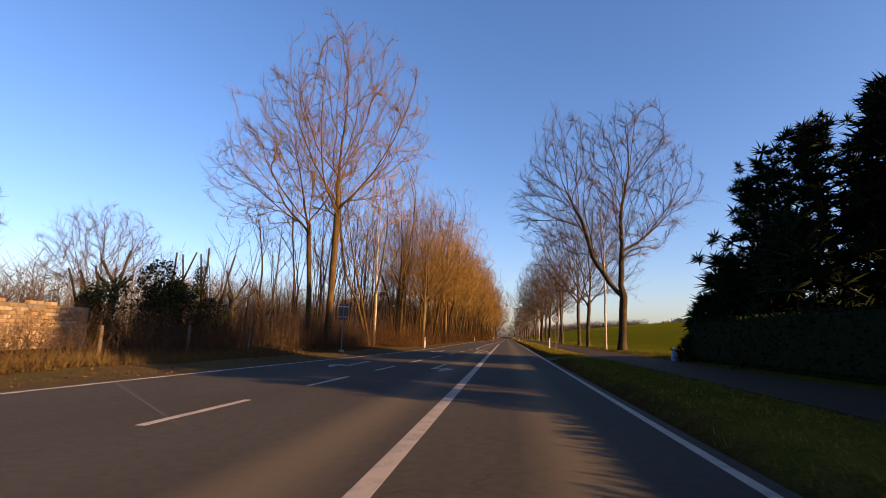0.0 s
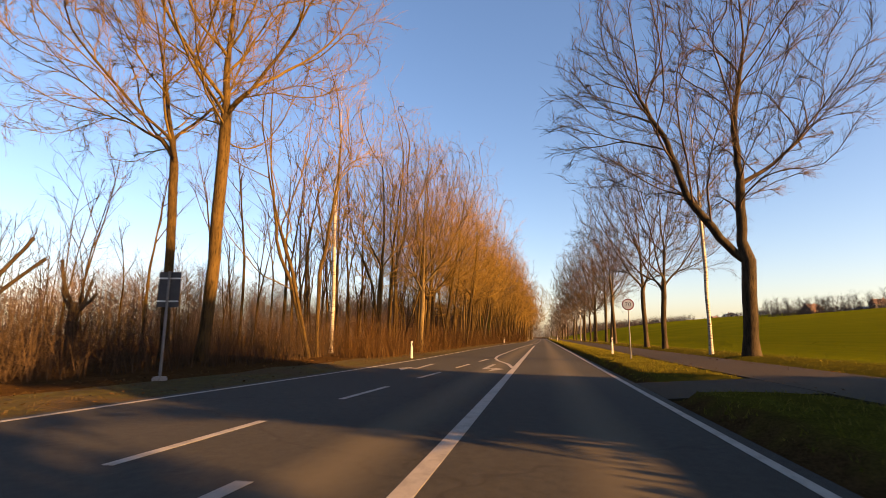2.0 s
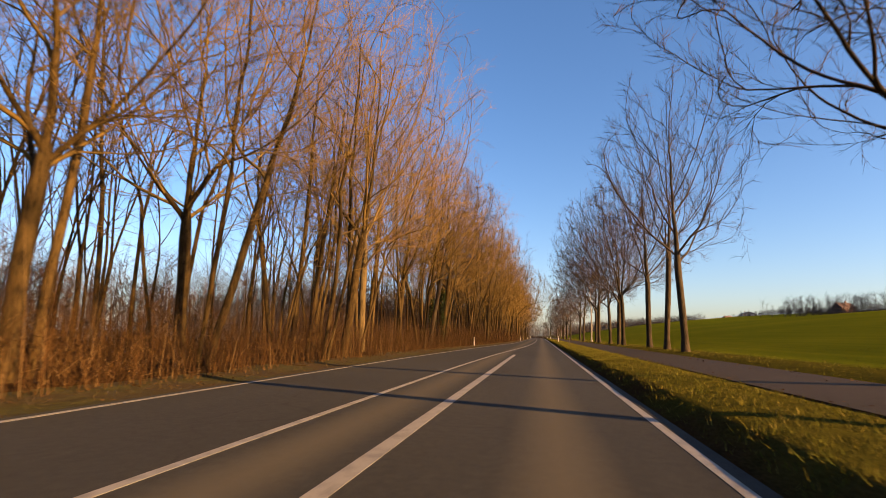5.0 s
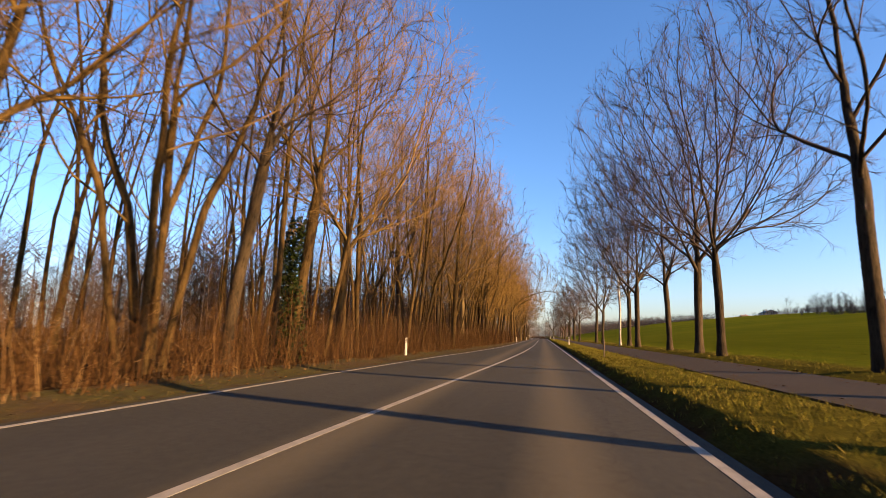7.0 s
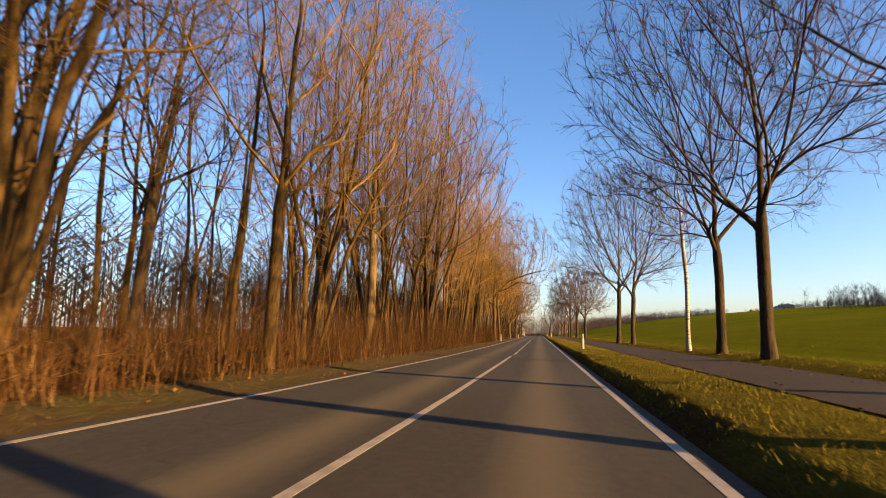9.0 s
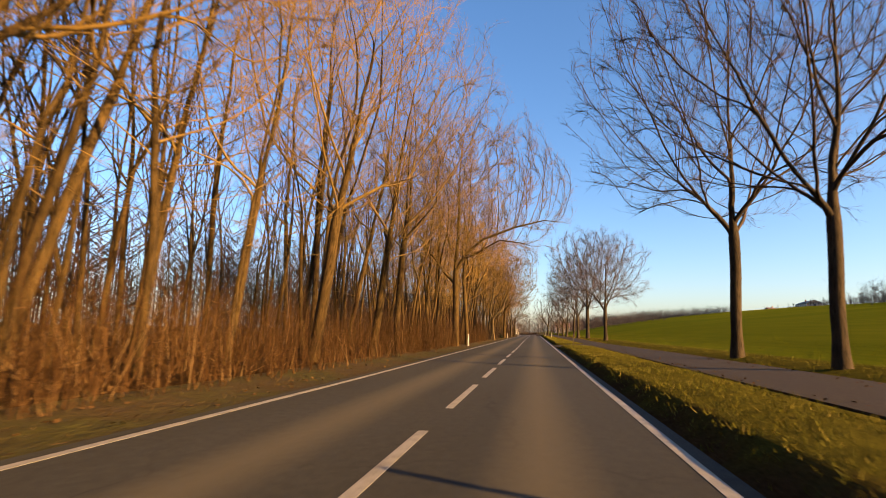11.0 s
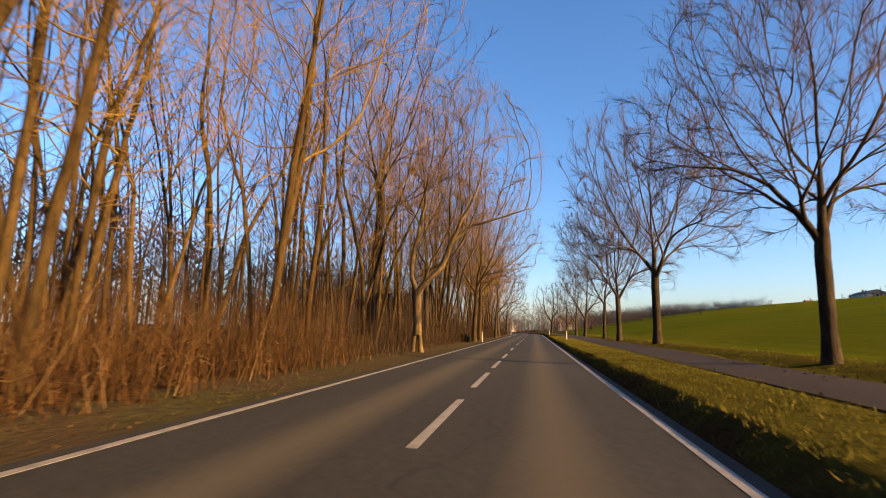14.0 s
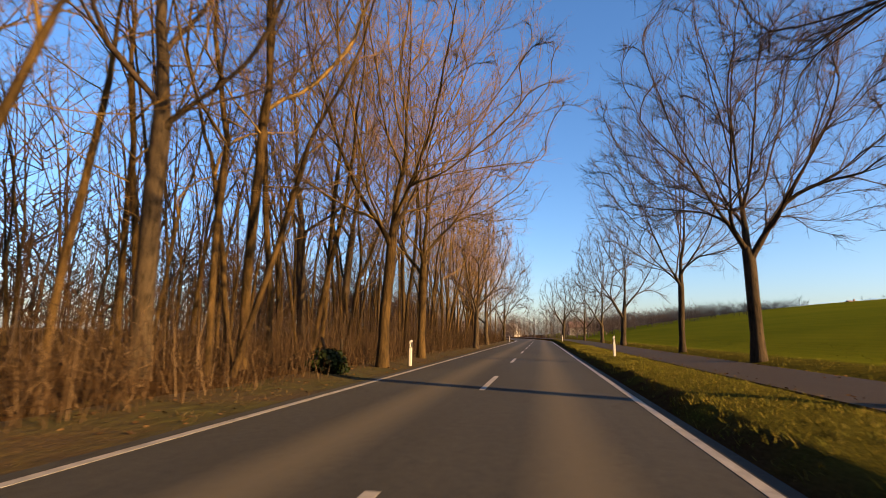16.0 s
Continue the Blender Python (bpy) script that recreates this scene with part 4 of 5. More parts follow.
def tufts(name, seed, n, place, size, material, label, blades=5):
    r = random.Random(seed)
    sh = Shape()
    for _ in range(n):
        x, y = place(r)
        z = rise(x, y) - 0.02
        s = r.uniform(*size)
        for _ in range(blades):
            p = Vector((x + r.gauss(0, 0.07), y + r.gauss(0, 0.07), z))
            sh.blade(p, p + Vector((r.gauss(0, 0.4), r.gauss(0, 0.4), 0.8)) * s * r.uniform(0.6, 1.2), r.uniform(0.004, 0.009), r.uniform(0, 3.14))
    return tagged(new(name, mesh_of(name, sh.v, sh.f, material, False)), label, "grass", kind="stuff")


def verge_place(y0, y1, x0, x1):
    def place(r):
        while True:
            x, y = r.uniform(x0, x1), r.uniform(y0, y1)
            if not open_way(y) and noise.noise((x * 1.3, y * 0.9, 2)) > r.uniform(-1.0, 0.3):
                return x, y
    return place


tufts("verge_grass", 1, 27000, verge_place(0, 300, 2.2, 5.2), (0.05, 0.17), GRASS, "rough green verge grass with dry blades")
tufts("path_side_grass", 2, 7000, lambda r: (lambda y: (r.uniform(lerp(PATH_RIGHT, y) + 0.03, 11.3), y))(r.uniform(26, 320)), (0.06, 0.22), GRASS, "rough grass strip between path and field")
tufts("dry_grass", 3, 11000, lambda r: (lambda y: (lerp(LEFT, y) - 0.42 - 2.4 * r.random(), y))(r.uniform(0, 320)), (0.05, 0.16), DRY, "dry brown grass at the road's edge")
tufts("tall_dry_grass", 4, 1900, lambda r: (lambda y: (lerp(LEFT, y) - 2.6 - 2.2 * r.random(), y))(r.uniform(2, 26)), (0.25, 0.65), DRY, "tall dry grass at the foot of the bushes", 6)


def crop_place(r):
    y = r.uniform(22, 300)
    row = 11.4 + 0.28 * int(16 * r.random() ** 1.3)
    return row + r.gauss(0, 0.03), y


tufts("field_crop", 5, 9000, crop_place, (0.05, 0.13), CROP, "young green crop in drilled rows at the field's edge", 4)


def fallen_leaves(name, seed, n, place, label):
    r = random.Random(seed)
    sh = Shape()
    for _ in range(n):
        x, y, z = place(r)
        sh.leaf(Vector((x, y, z + 0.006)), Vector((r.gauss(0, 0.35), r.gauss(0, 0.35), 1)), Vector((r.gauss(0, 1), r.gauss(0, 1), r.uniform(0, 0.4))).normalized(), r.uniform(0.04, 0.1))
    return tagged(new(name, mesh_of(name, sh.v, sh.f, LEAF, False)), label, "leaf litter", kind="stuff")


def left_litter(r):
    y = r.uniform(2, 300)
    x = lerp(LEFT, y) - 0.35 - 3.2 * r.random()
    return x, y, rise(x, y) + 0.035


def path_litter(r):
    y = r.uniform(20, 300)
    x = lerp(PATH_RIGHT, y) - 0.9 * r.random() ** 2 if r.random() < 0.6 else 5.17 + 0.6 * r.random() ** 2
    return x, y, 0.2 + 0.1 * (x - 5.15) / (lerp(PATH_RIGHT, y) - 5.15) + 0.004


fallen_leaves("fallen_leaves", 6, 6000, left_litter, "brown fallen leaves along the wood's edge")
fallen_leaves("fallen_leaves", 7, 2500, path_litter, "brown fallen leaves along the path's edges")


# ---- conifers and hedge by the driveway ----
def needle_clump(r, sh, at, size, n):
    for _ in range(n):
        d = Vector((r.gauss(0, 1), r.gauss(0, 1), r.gauss(0.25, 0.7))).normalized()
        p = at + d * size * r.uniform(0.0, 0.35)
        sh.spike(p, p + d * size * r.uniform(0.6, 1.1), size * 0.09)


def pine_shapes(seed, height):
    r = random.Random(seed)
    trunk, crown = Shape(), Shape()
    pts = bend_limb(r, Vector((0, 0, -0.2)), Vector((0.05, 0, 1)), height * 0.95, 8, 0.03, 0.02)
    trunk.tube(pts, [0.24 * (1 - 0.09 * i) for i in range(9)], 9)
    for k in range(26):
        t = 0.34 + 0.64 * k / 26
        j = min(7, int(t * 8))
        p = pts[j].lerp(pts[j + 1], t * 8 - j)
        a = k * 2.4 + r.uniform(-0.4, 0.4)
        ln = height * r.uniform(0.2, 0.36) * (1.25 - t)
        lp = bend_limb(r, p, Vector((math.cos(a), math.sin(a), 0.22)), ln, 4, 0.1, 0.03)
        trunk.tube(lp, [0.06, 0.05, 0.04, 0.03, 0.015], 4)
        for i in range(9):
            u = r.uniform(0.3, 1.05)
            q = lp[min(3, int(u * 4))].lerp(lp[min(4, int(u * 4) + 1)], 0.5)
            needle_clump(r, crown, q + Vector((r.gauss(0, 0.4), r.gauss(0, 0.4), r.uniform(0.0, 0.4))), r.uniform(0.3, 0.5), 26)
    return trunk, crown


def spruce_shapes(seed, height, wide, clumps=170, spikes=24, clump=0.55):
    r = random.Random(seed)
    trunk, crown = Shape(), Shape()
    trunk.tube([Vector((0, 0, -0.2)), Vector((0, 0, height * 0.5)), Vector((0.05, 0, height * 0.97))], [0.13, 0.08, 0.02], 7)
    for k in range(clumps):
        t = r.random() ** 1.2
        a = r.uniform(0, 6.28)
        rad = wide * (1.05 - t) ** 0.75 * r.uniform(0.45, 1.05)
        z = 0.25 + t * (height - 0.4)
        needle_clump(r, crown, Vector((math.cos(a) * rad, math.sin(a) * rad, z - rad * 0.12)), clump * r.uniform(0.75, 1.25), spikes)
    return trunk, crown


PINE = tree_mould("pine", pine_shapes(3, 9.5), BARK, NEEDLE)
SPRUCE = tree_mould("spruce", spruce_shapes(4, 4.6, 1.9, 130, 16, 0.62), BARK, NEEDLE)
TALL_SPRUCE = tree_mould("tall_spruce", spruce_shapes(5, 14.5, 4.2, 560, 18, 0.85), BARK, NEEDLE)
# pines past the first two stand out of view, added for their shade
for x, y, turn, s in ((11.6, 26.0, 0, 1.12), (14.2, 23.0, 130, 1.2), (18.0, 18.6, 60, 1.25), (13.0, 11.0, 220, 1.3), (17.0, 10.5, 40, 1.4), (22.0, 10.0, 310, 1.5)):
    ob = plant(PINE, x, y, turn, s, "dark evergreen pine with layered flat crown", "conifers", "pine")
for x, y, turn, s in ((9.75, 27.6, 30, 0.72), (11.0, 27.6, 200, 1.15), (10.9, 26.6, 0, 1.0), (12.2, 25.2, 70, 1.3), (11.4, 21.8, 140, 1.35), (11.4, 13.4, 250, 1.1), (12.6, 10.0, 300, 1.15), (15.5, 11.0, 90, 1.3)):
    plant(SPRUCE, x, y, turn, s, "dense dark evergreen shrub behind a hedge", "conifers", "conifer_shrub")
# the first two stand out of view; all added to shade road and left side
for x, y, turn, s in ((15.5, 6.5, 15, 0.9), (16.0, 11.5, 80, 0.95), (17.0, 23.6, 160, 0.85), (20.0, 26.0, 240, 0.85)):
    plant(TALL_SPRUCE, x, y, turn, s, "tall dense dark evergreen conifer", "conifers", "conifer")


def hedge():
    r = random.Random(8)
    ob = thing("hedge", (9.3, 11.5, rise(9.3, 10) - 0.02), 0, "clipped dark evergreen hedge beside the path", "hedge")
    bm = block((1.1, 31.0, 1.9), (0, 0, 0.95), 0.15)
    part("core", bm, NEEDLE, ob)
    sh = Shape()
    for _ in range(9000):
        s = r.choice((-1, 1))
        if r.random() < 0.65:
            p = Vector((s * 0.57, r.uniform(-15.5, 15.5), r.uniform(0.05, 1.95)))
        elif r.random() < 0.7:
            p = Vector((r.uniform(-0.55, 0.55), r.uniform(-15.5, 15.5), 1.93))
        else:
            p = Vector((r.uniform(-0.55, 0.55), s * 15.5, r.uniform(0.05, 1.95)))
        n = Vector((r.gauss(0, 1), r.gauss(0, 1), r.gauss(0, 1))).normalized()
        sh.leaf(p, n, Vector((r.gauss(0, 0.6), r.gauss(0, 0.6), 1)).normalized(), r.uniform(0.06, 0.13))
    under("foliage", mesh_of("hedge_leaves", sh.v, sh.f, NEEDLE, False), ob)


hedge()


# ---- gardens on the left: cut trees, ivy, fence ----
def pollard_shapes(seed, height, r0, stubs):
    r = random.Random(seed)
    trunk, crown = Shape(), Shape()
    pts = bend_limb(r, Vector((0, 0, -0.2)), Vector((r.uniform(-0.1, 0.1), 0, 1)), height * 0.5, 5, 0.06, 0.02)
    trunk.tube(pts, [r0 * (1.2 - 0.06 * i) for i in range(6)], 8)
    for k in range(stubs):
        a = k * 6.28 / stubs + r.uniform(-0.4, 0.4)
        lp = bend_limb(r, pts[-1] - Vector((0, 0, r.uniform(0, 0.8))), Vector((math.cos(a) * 0.6, math.sin(a) * 0.6, 0.9)), height * r.uniform(0.2, 0.42), 4, 0.24, 0.16)
        crown.tube(lp, [r0 * 0.62, r0 * 0.55, r0 * 0.5, r0 * 0.46, r0 * 0.5], 6)
        for _ in range(9):
            q = lp[r.randrange(2, 5)]
            crown.spike(q, q + Vector((r.gauss(0, 0.35), r.gauss(0, 0.35), r.uniform(0.5, 1.5))), 0.014)
    return trunk, crown


POLLARD = [tree_mould("pollard", pollard_shapes(21 + i, h, 0.14, n), DARK_BARK, DARK_BARK) for i, (h, n) in enumerate([(6.2, 5), (5.0, 4), (7.0, 2)])]
for x, y, m, turn, s in ((-19.5, 33.0, 0, 20, 1.0), (-18.2, 34.5, 1, 90, 1.0), (-22.5, 33.0, 2, 40, 1.0), (-24.5, 27.0, 0, 160, 1.1), (-20.5, 30.5, 1, 220, 0.8)):
    plant(POLLARD[m], x, y, turn, s, "hard-pruned tree with dark stubby limbs", "pruned trees", "pruned_tree")


def ivy_mass(name, seed, at, half, n, label, stems=4, stem_tall=0.7):
    r = random.Random(seed)
    ob = thing(name, (at[0], at[1], rise(at[0], at[1])), 0, label, "ivy")
    sh = Shape()
    lobes = [(Vector((r.uniform(-0.5, 0.5) * half[0], r.uniform(-0.5, 0.5) * half[1], half[2] * r.uniform(0.25, 1.5))), r.uniform(0.35, 0.6)) for _ in range(9)]
    for _ in range(n):
        c, k = r.choice(lobes)
        d = Vector((r.gauss(0, 1), r.gauss(0, 1), r.gauss(0, 1))).normalized() * r.uniform(0.7, 1.08)
        p = c + Vector((d.x * half[0], d.y * half[1], d.z * half[2])) * k
        p.z = max(0.05, p.z)
        sh.leaf(p, d.normalized() + Vector((r.gauss(0, 0.4), r.gauss(0, 0.4), r.gauss(0, 0.4))), Vector((r.gauss(0, 0.7), r.gauss(0, 0.7), -0.7)).normalized(), r.uniform(0.09, 0.17))
    under("leaves", mesh_of("ivy_leaves", sh.v, sh.f, IVY, False), ob)
    for _ in range(stems):
        st = Shape()
        p = Vector((r.uniform(-0.6, 0.6) * half[0], r.uniform(-0.5, 0.5) * half[1], -0.1))
        pts = bend_limb(r, p, Vector((r.gauss(0, 0.1), r.gauss(0, 0.1), 1)), half[2] * 2 + r.uniform(0.4, stem_tall), 5, 0.07, 0.03)
        st.tube(pts, [0.08, 0.07, 0.06, 0.055, 0.05, 0.045], 6)
        under("stem", mesh_of("ivy_stem", st.v, st.f, DARK_BARK), ob)


ivy_mass("ivy_thicket", 31, (-18.7, 26.0), (2.6, 2.0, 2.5), 7500, "cut tree stumps smothered in green ivy", 6)
ivy_mass("ivy_thicket", 32, (-20.8, 22.5), (1.5, 1.4, 1.8), 3400, "cut tree stumps smothered in green ivy", 4)
ivy_mass("ivy_bush", 33, (-6.75, 256.0), (0.8, 0.9, 0.42), 1500, "low glossy evergreen bush at the road's edge", 2, 0.3)


def ivy_sleeve(at, height, radius, n, seed):
    r = random.Random(seed)
    sh = Shape()
    for _ in range(n):
        a, z = r.uniform(0, 6.28), height * r.random() ** 0.8
        rad = radius * r.uniform(0.75, 1.45) * (1.15 - 0.35 * z / height)
        sh.leaf(Vector((math.cos(a) * rad, math.sin(a) * rad, z)), Vector((math.cos(a), math.sin(a), r.gauss(0, 0.3))), Vector((r.gauss(0, 0.6), r.gauss(0, 0.6), -0.8)).normalized(), r.uniform(0.09, 0.16))
    ob = thing("ivy", (*at, rise(*at)), 0, "green ivy climbing round a tree trunk", "ivy")
    under("leaves", mesh_of("ivy_leaves", sh.v, sh.f, IVY, False), ob)


ivy_sleeve((-10.2, 109.2), 6.0, 0.42, 1900, 41)
ivy_sleeve((-11.6, 111.0), 5.0, 0.34, 1300, 42)
ivy_sleeve((-22.5, 33.0), 5.5, 0.4, 1300, 43)


def garden_wall(x, y0, long, turn):
    """An old wall of rough blocks, laid in courses with open joints, some of them missing at the top."""
    ob = thing("garden_wall", (x, y0, rise(x, y0 + long / 2) - 0.15), turn, "old weathered block wall behind tall dry grass", "wall")
    r = random.Random(2)
    part("core", block((0.16, long, 1.86), (0, long / 2, 0.93)), MORTAR, ob, "crumbling mortar core")
    moulds = []
    for k in range(6):
        bm = block((0.2, 0.31, 0.128), (0, 0, 0), 0.012)
        for v in bm.verts:
            v.co += Vector((r.uniform(-0.012, 0.012), r.uniform(-0.01, 0.01), r.uniform(-0.006, 0.006)))
        me = bpy.data.meshes.new("wall_block")
        bm.to_mesh(me)
        bm.free()
        me.materials.append(BLOCK)
        moulds.append(me)
    n = int(long / 0.335)
    for row in range(14):
        for i in range(n):
            if row > 11 and r.random() < 0.3 * (row - 11):
                continue
            b = under("block", moulds[r.randrange(6)], ob)
            b.location = (r.uniform(-0.008, 0.012), 0.17 + i * 0.335 + (0.16 if row % 2 else 0), 0.07 + 0.142 * row)
            b.rotation_euler = (0, 0, radians(r.uniform(-2, 2)))


garden_wall(-17.9, 12.2, 7.0, 6)


def concrete_post(x, y, h):
    ob = thing("fence_stake", (x, y, rise(x, y) - 0.1), random.Random(int(x * 10)).uniform(0, 40), "old grey wooden fence stake in the brambles", "post", "fence stakes")
    part("stake", rod(0.07, 0.06, h, sides=9), WOOD, ob)
    part("cap", rod(0.062, 0.02, 0.05, (0, 0, h), 9), WOOD, ob)


for spot in ((-14.2, 15.0, 1.2), (-14.0, 19.5, 1.3), (-13.4, 23.5, 1.3)):
    concrete_post(*spot)


plant(BROAD[2], -28.0, 30.0, 60, 0.62, "small bare garden tree above the fence", "garden trees")
plant(BROAD[2], -33.0, 22.0, 160, 0.7, "small bare garden tree above the fence", "garden trees")


# ---- posts and signs ----
def delineator(x, y, turn=0, pale=True):
    ob = thing("delineator_post", (x, y, rise(x, y) - 0.02), turn, "white plastic roadside marker post with slanted black band", "marker post", "roadside posts")
    bm = block((0.12, 0.1, 0.78), (0, 0, 0.39), 0.02)
    part("body", bm, WHITE, ob)
    bm = block((0.125, 0.105, 0.2), (0, 0, 0.86), 0.02)
    for v in bm.verts:
        v.co.z += v.co.x * 0.5
    part("band", bm, BLACK, ob, "black band")
    bm = block((0.12, 0.1, 0.12), (0, 0, 1.0), 0.02)
    for v in bm.verts:
        v.co.z += v.co.x * 0.5
    part("top", bm, WHITE, ob)
    part("reflector", block((0.05, 0.008, 0.16), (0, -0.056, 0.86), 0.004), REFLECTOR, ob, "pale reflector")


for x, y in ((-8.5, 48.7), (-8.1, 119.4), (-5.7, 201.6), (-5.45, 261.5), (-5.6, 330.0), (3.85, 53.4), (3.6, 269.6), (3.3, 160.0), (3.3, 330.0)):
    delineator(x, y)


def marker_stake(x, y, material, label):
    ob = thing("marker_stake", (x, y, rise(x, y) - 0.02), 10, label, "marker post")
    part("stake", rod(0.04, 0.036, 0.95, sides=10), material, ob)
    part("cap", rod(0.043, 0.025, 0.06, (0, 0, 0.94), 10), material, ob)


marker_stake(3.25, 119.8, WOOD, "slim dark wooden stake in the verge grass")
marker_stake(3.5, 204.0, WOOD, "slim dark stake at the end of the verge")


def disc(radius, thick, at, material, name, parent, label=""):
    return part(name, rod(radius, radius, thick, at, 32, (90, 0, 0)), material, parent, label)


def speed_sign(x, y):
    ob = thing("speed_sign", (x, y, rise(x, y) - 0.05), -13, "round white speed sign with red rim on a steel pole", "road sign")
    part("pole", rod(0.03, 0.03, 3.15, sides=12), POLE, ob)
    plate = disc(0.3, 0.012, (0, -0.034, 2.82), RED, "plate", ob, "red-rimmed plate")
    disc(0.245, 0.006, (0, -0.05, 2.82), SIGN_FACE, "face", plate, "white face")
    part("clamp", block((0.1, 0.08, 0.04), (0, 0, 2.72), 0.008), STEEL, ob)
    text = bpy.data.curves.new("number", "FONT")
    text.body, text.size, text.align_x, text.align_y, text.extrude = "70", 0.3, "CENTER", "CENTER", 0.002
    text.materials.append(BLACK)
    t = new("number", text)
    t.matrix_basis = pose(0, -0.06, 2.82, 90, 0, 0)
    bpy.context.view_layer.update()
    me = bpy.data.meshes.new_from_object(t)
    bpy.data.objects.remove(t)
    num = under("number", me, plate, "black numerals")
    num.matrix_basis = pose(0, -0.06, 2.82, 90, 0, 0)


speed_sign(3.8, 46.0)


def sign_from_behind(x, y):
    ob = thing("road_sign", (x, y, rise(x, y) - 0.05), 12, "dark-backed rectangular road sign on a steel pole", "road sign")
    part("pole", rod(0.035, 0.035, 3.1, sides=12), POLE, ob)
    plate = part("plate", block((0.62, 0.015, 1.0), (0, 0.05, 2.58), 0.006), SIGN_BACK, ob, "dark plate")
    for z in (2.25, 2.9):
        part("rail", block((0.58, 0.03, 0.04), (0, 0.03, z), 0.004), STEEL, plate)
    part("foot", block((0.3, 0.3, 0.18), (0, 0, 0.09), 0.03), PLASTER, ob, "pale concrete foot")


sign_from_behind(-11.0, 30.8)


def blue_marker(x, y):
    ob = thing("blue_bollard", (x, y, rise(x, y) - 0.02), 0, "short blue plastic bollard beside the path", "bollard")
    part("body", rod(0.16, 0.13, 0.55, sides=16), BLUE, ob)
    part("neck", rod(0.06, 0.06, 0.2, (0, 0, 0.54), 12), BLUE, ob)
    part("cap", rod(0.09, 0.05, 0.08, (0, 0, 0.72), 12), WHITE, ob, "pale cap")


blue_marker(8.15, 27.6)


# ---- far houses, woods and hedgerows ----
def house(x, y, long, deep, eaves, ridge, turn, wall, roof, label, windows=3, name="house"):
    long, deep, eaves, ridge = long * 0.8, deep * 0.8, eaves * 0.8, ridge * 0.8
    ob = thing(name, (x, y, rise(x, y) - 0.3), turn, label, "house", "far houses")
    bm = block((long, deep, eaves), (0, 0, eaves / 2))
    part("wall", bm, wall, ob)
    bm = bmesh.new()
    a, b = long / 2 + 0.35, deep / 2 + 0.45
    v = [bm.verts.new(c) for c in ((-a, -b, eaves - 0.1), (a, -b, eaves - 0.1), (a, b, eaves - 0.1), (-a, b, eaves - 0.1), (-a, 0, ridge), (a, 0, ridge))]
    for f in ((0, 1, 5, 4), (2, 3, 4, 5), (1, 2, 5), (3, 0, 4), (3, 2, 1, 0)):
        bm.faces.new([v[i] for i in f])
    rf = part("roof", bm, roof, ob)
    part("chimney", block((0.6, 0.6, 1.4), (long * 0.2, 0, ridge + 0.2)), BRICKWORK, rf)
    for k in range(windows):
        for face in (-1, 1):
            wx = (k + 0.5) / windows * long - long / 2
            win = part("window", block((1.1, 0.1, 1.3), (wx, face * (deep / 2 + 0.01), eaves * 0.6), 0.02), WHITE, ob)
            part("pane", block((0.92, 0.04, 1.1), (wx, face * (deep / 2 + 0.06), eaves * 0.6)), GLASS, win)
    win = part("gable_window", block((0.1, 1.1, 1.3), (-long / 2 - 0.01, 0, eaves * 0.6), 0.02), WHITE, ob)
    part("pane", block((0.04, 0.92, 1.1), (-long / 2 - 0.06, 0, eaves * 0.6)), GLASS, win)
    return ob


house(162, 545, 11, 9, 4.5, 9.0, 35, BRICKWORK, ROOF, "red brick house with a tiled gable roof on the ridge")
house(186, 560, 14, 9, 4.0, 8.0, 10, BRICKWORK, SLATE, "long brick house with a dark roof on the ridge")
house(215, 520, 12, 10, 4.5, 9.5, 60, PLASTER, SLATE, "pale plastered house with a dark roof")
house(150, 470, 26, 9, 3.2, 5.2, 80, PLASTER, SLATE, "long low white building along the ridge", 7)
house(178, 400, 12, 9, 4.0, 8.0, 20, BRICKWORK, ROOF, "brick house with a red tiled roof")
house(170, 330, 30, 8, 3.0, 4.6, 85, PLASTER, SLATE, "long low white building along the ridge", 8)
house(205, 285, 12, 9, 4.5, 8.5, 30, PLASTER, ROOF, "pale house with a red tiled roof")
house(230, 420, 13, 9, 4.5, 9.0, 0, PLASTER, ROOF, "pale house with a red tiled roof")
house(17.0, 490, 11, 9, 4.2, 8.0, 5, PLASTER, ROOF, "white house with a red roof beyond the bend")
house(-38.0, 470, 12, 10, 5.5, 9.5, 20, PLASTER, SLATE, "white plastered house by the bend")
house(-16.0, 520, 12, 9, 5.0, 9.0, 70, PLASTER, SLATE, "white plastered house by the bend")


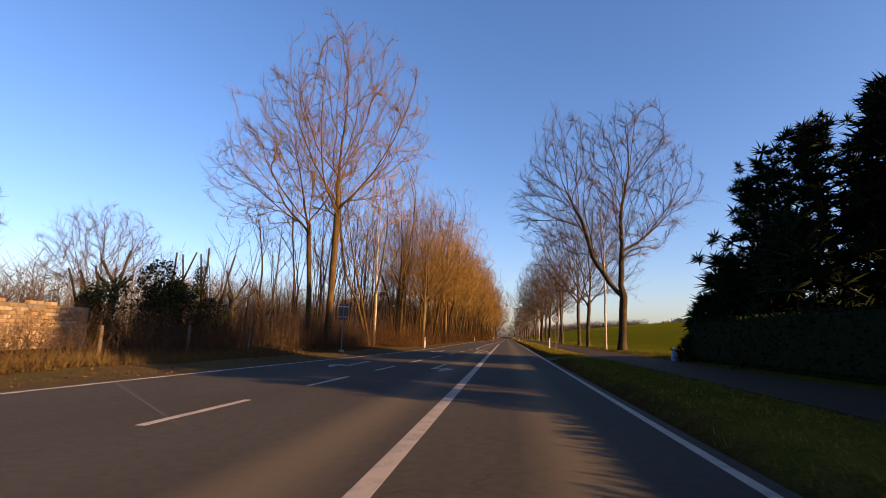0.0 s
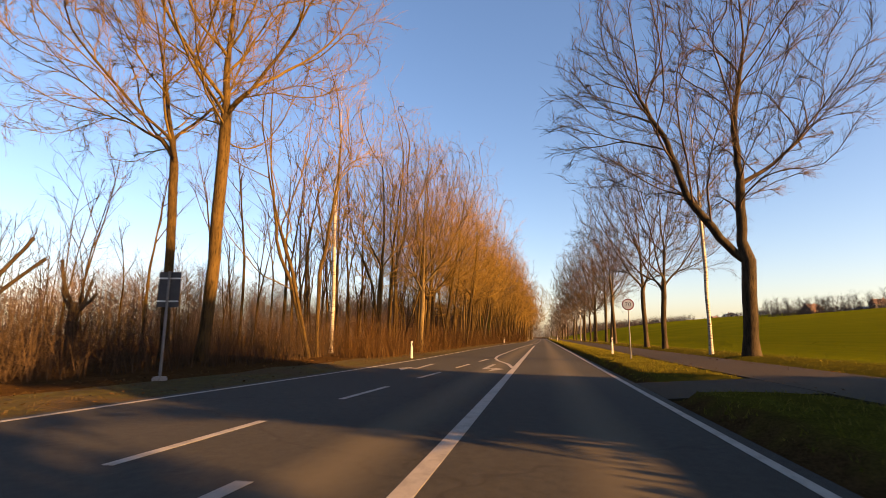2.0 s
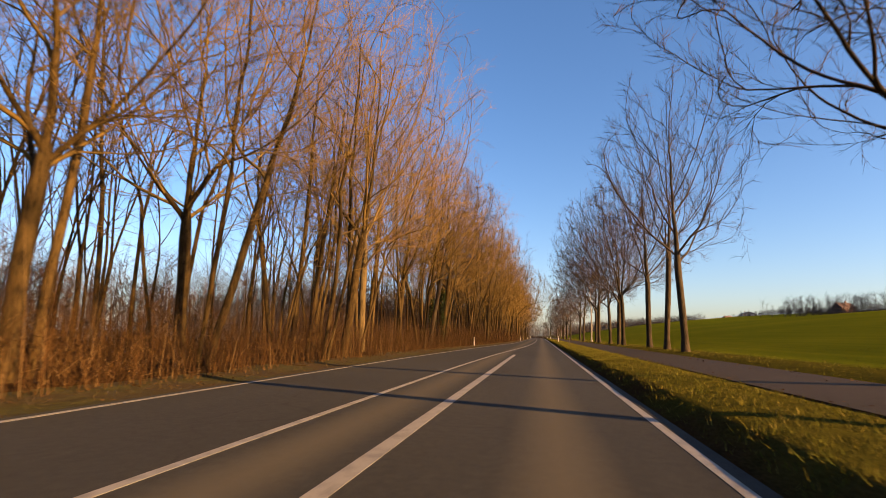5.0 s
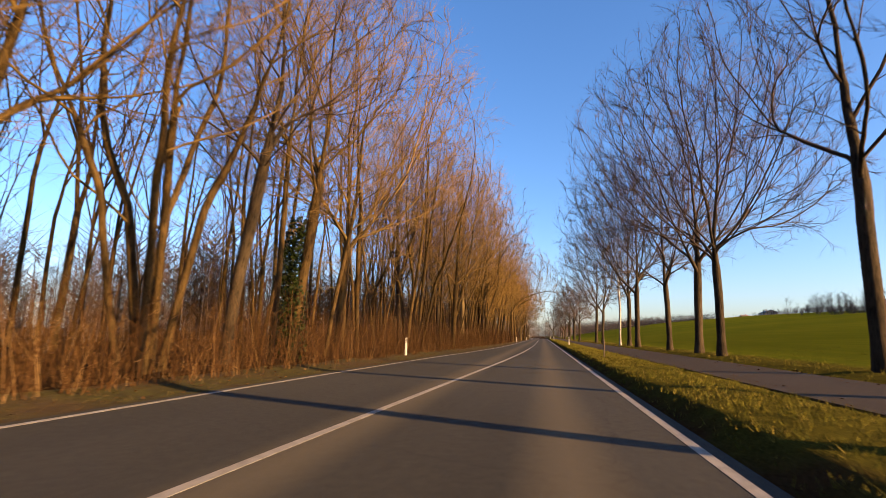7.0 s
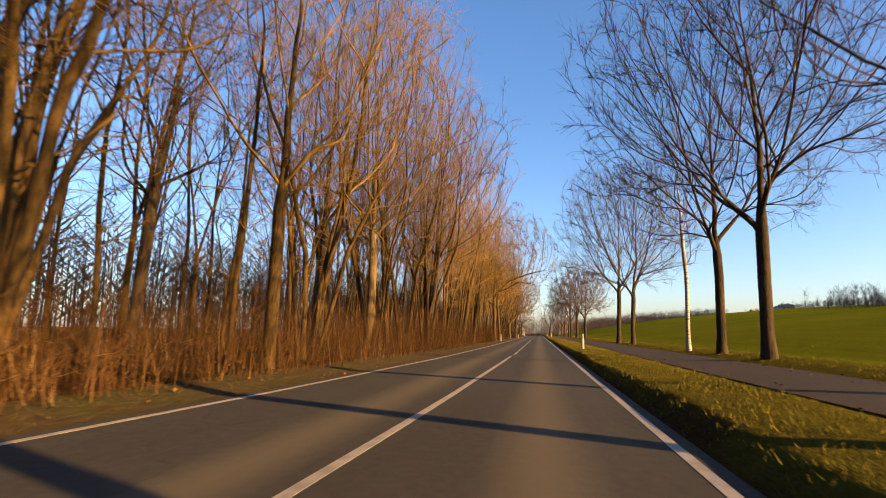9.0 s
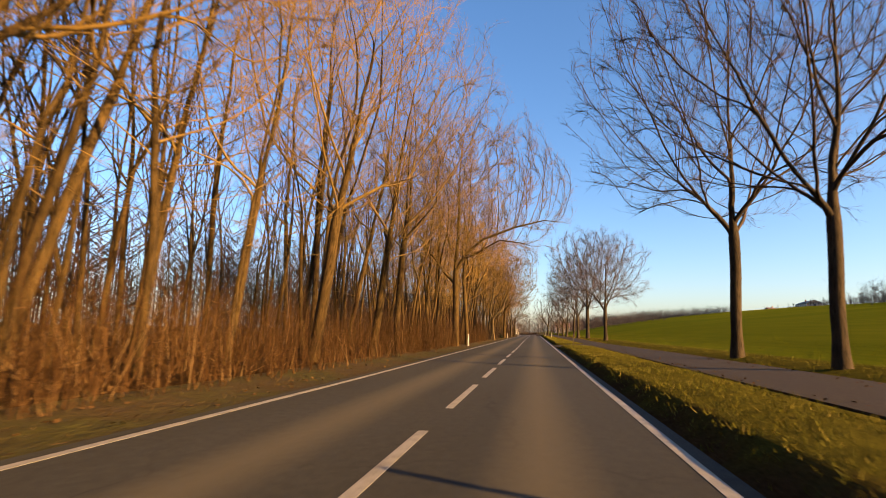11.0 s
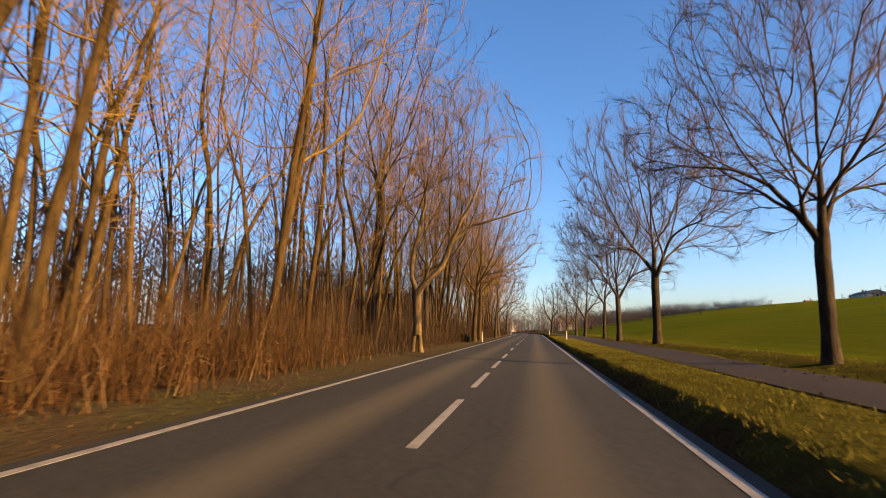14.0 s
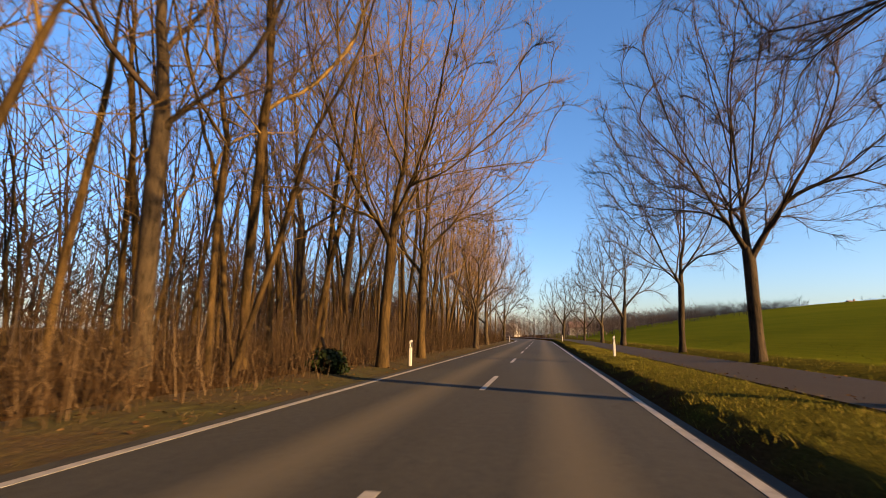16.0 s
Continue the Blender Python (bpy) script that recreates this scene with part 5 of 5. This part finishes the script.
def far_wood(name, seed, n, place, tall, label, twig=0.045, fan=12, material=None):
    """Distant bare trees and bushes: a stem with a fan of twigs each."""
    r = random.Random(seed)
    sh = Shape()
    for _ in range(n):
        x, y = place(r)
        h = r.uniform(*tall)
        p = Vector((x, y, rise(x, y) - 0.2))
        sh.spike(p, p + Vector((r.gauss(0, 0.05), r.gauss(0, 0.05), 1)) * h, 0.05 + h * 0.003)
        for _ in range(fan):
            q = p + Vector((0, 0, h * r.uniform(0.08, 0.85)))
            a = r.uniform(0, 6.28)
            ln = h * r.uniform(0.2, 0.5)
            sh.spike(q, q + Vector((math.cos(a) * 0.7, math.sin(a) * 0.7, r.uniform(0.2, 0.9))) * ln, twig)
    return tagged(new(name, mesh_of(name, sh.v, sh.f, material or FAR_TWIG, False)), label, "woods", kind="stuff")


far_wood("far_woods", 1, 1500, lambda r: (r.uniform(14, 150), 560 + r.uniform(0, 60)), (5, 12), "brown bare woods far beyond the field", 0.1, 12)
far_wood("hedgerow", 2, 1700, lambda r: (lambda u: (145 + 45 * u + r.gauss(0, 8), 240 + 330 * r.random()))(r.random()), (1.5, 4.6), "bare hedgerow and trees among the far houses", 0.06, 14)
far_wood("far_woods", 11, 190, lambda r: (lambda y: (172 + 0.06 * (y - 380) + r.gauss(0, 7), y))(r.choice((300, 330, 352, 372, 400, 430, 455)) + r.gauss(0, 9)), (5, 13), "tall bare trees along the ridge among the houses", 0.055, 30)
far_wood("far_woods", 3, 500, lambda r: (r.uniform(-120, 14), 540 + r.uniform(0, 70)), (7, 14), "brown bare woods beyond the bend")
far_wood("hedgerow", 4, 260, lambda r: (r.uniform(12, 60), r.uniform(395, 470)), (2.5, 6), "bare hedgerow beside the far road")
far_wood("far_woods", 5, 900, lambda r: (-34 - 26 * r.random(), r.uniform(-10, 62)), (3.5, 8), "low grey-brown bare woods behind the gardens", 0.03)
far_wood("far_woods", 7, 750, lambda r: (-33 - 24 * r.random(), r.uniform(62, 150)), (4.5, 10.5), "grey-brown bare woods behind the thicket", 0.026, 26)
far_wood("far_woods", 6, 1800, lambda r: (-33 - 22 * r.random(), r.uniform(135, 430)), (8, 18), "tall bare woods behind the trees", 0.06, 12, DARK_STEM)


def bend_place(r):
    y = r.uniform(385, 540)
    return far_bend(y) + r.choice((-1, 1)) * r.uniform(7.5, 26) + 1.0, y


far_wood("far_woods", 9, 420, bend_place, (6, 13), "bare trees closing in beside the far bend", 0.05, 15)
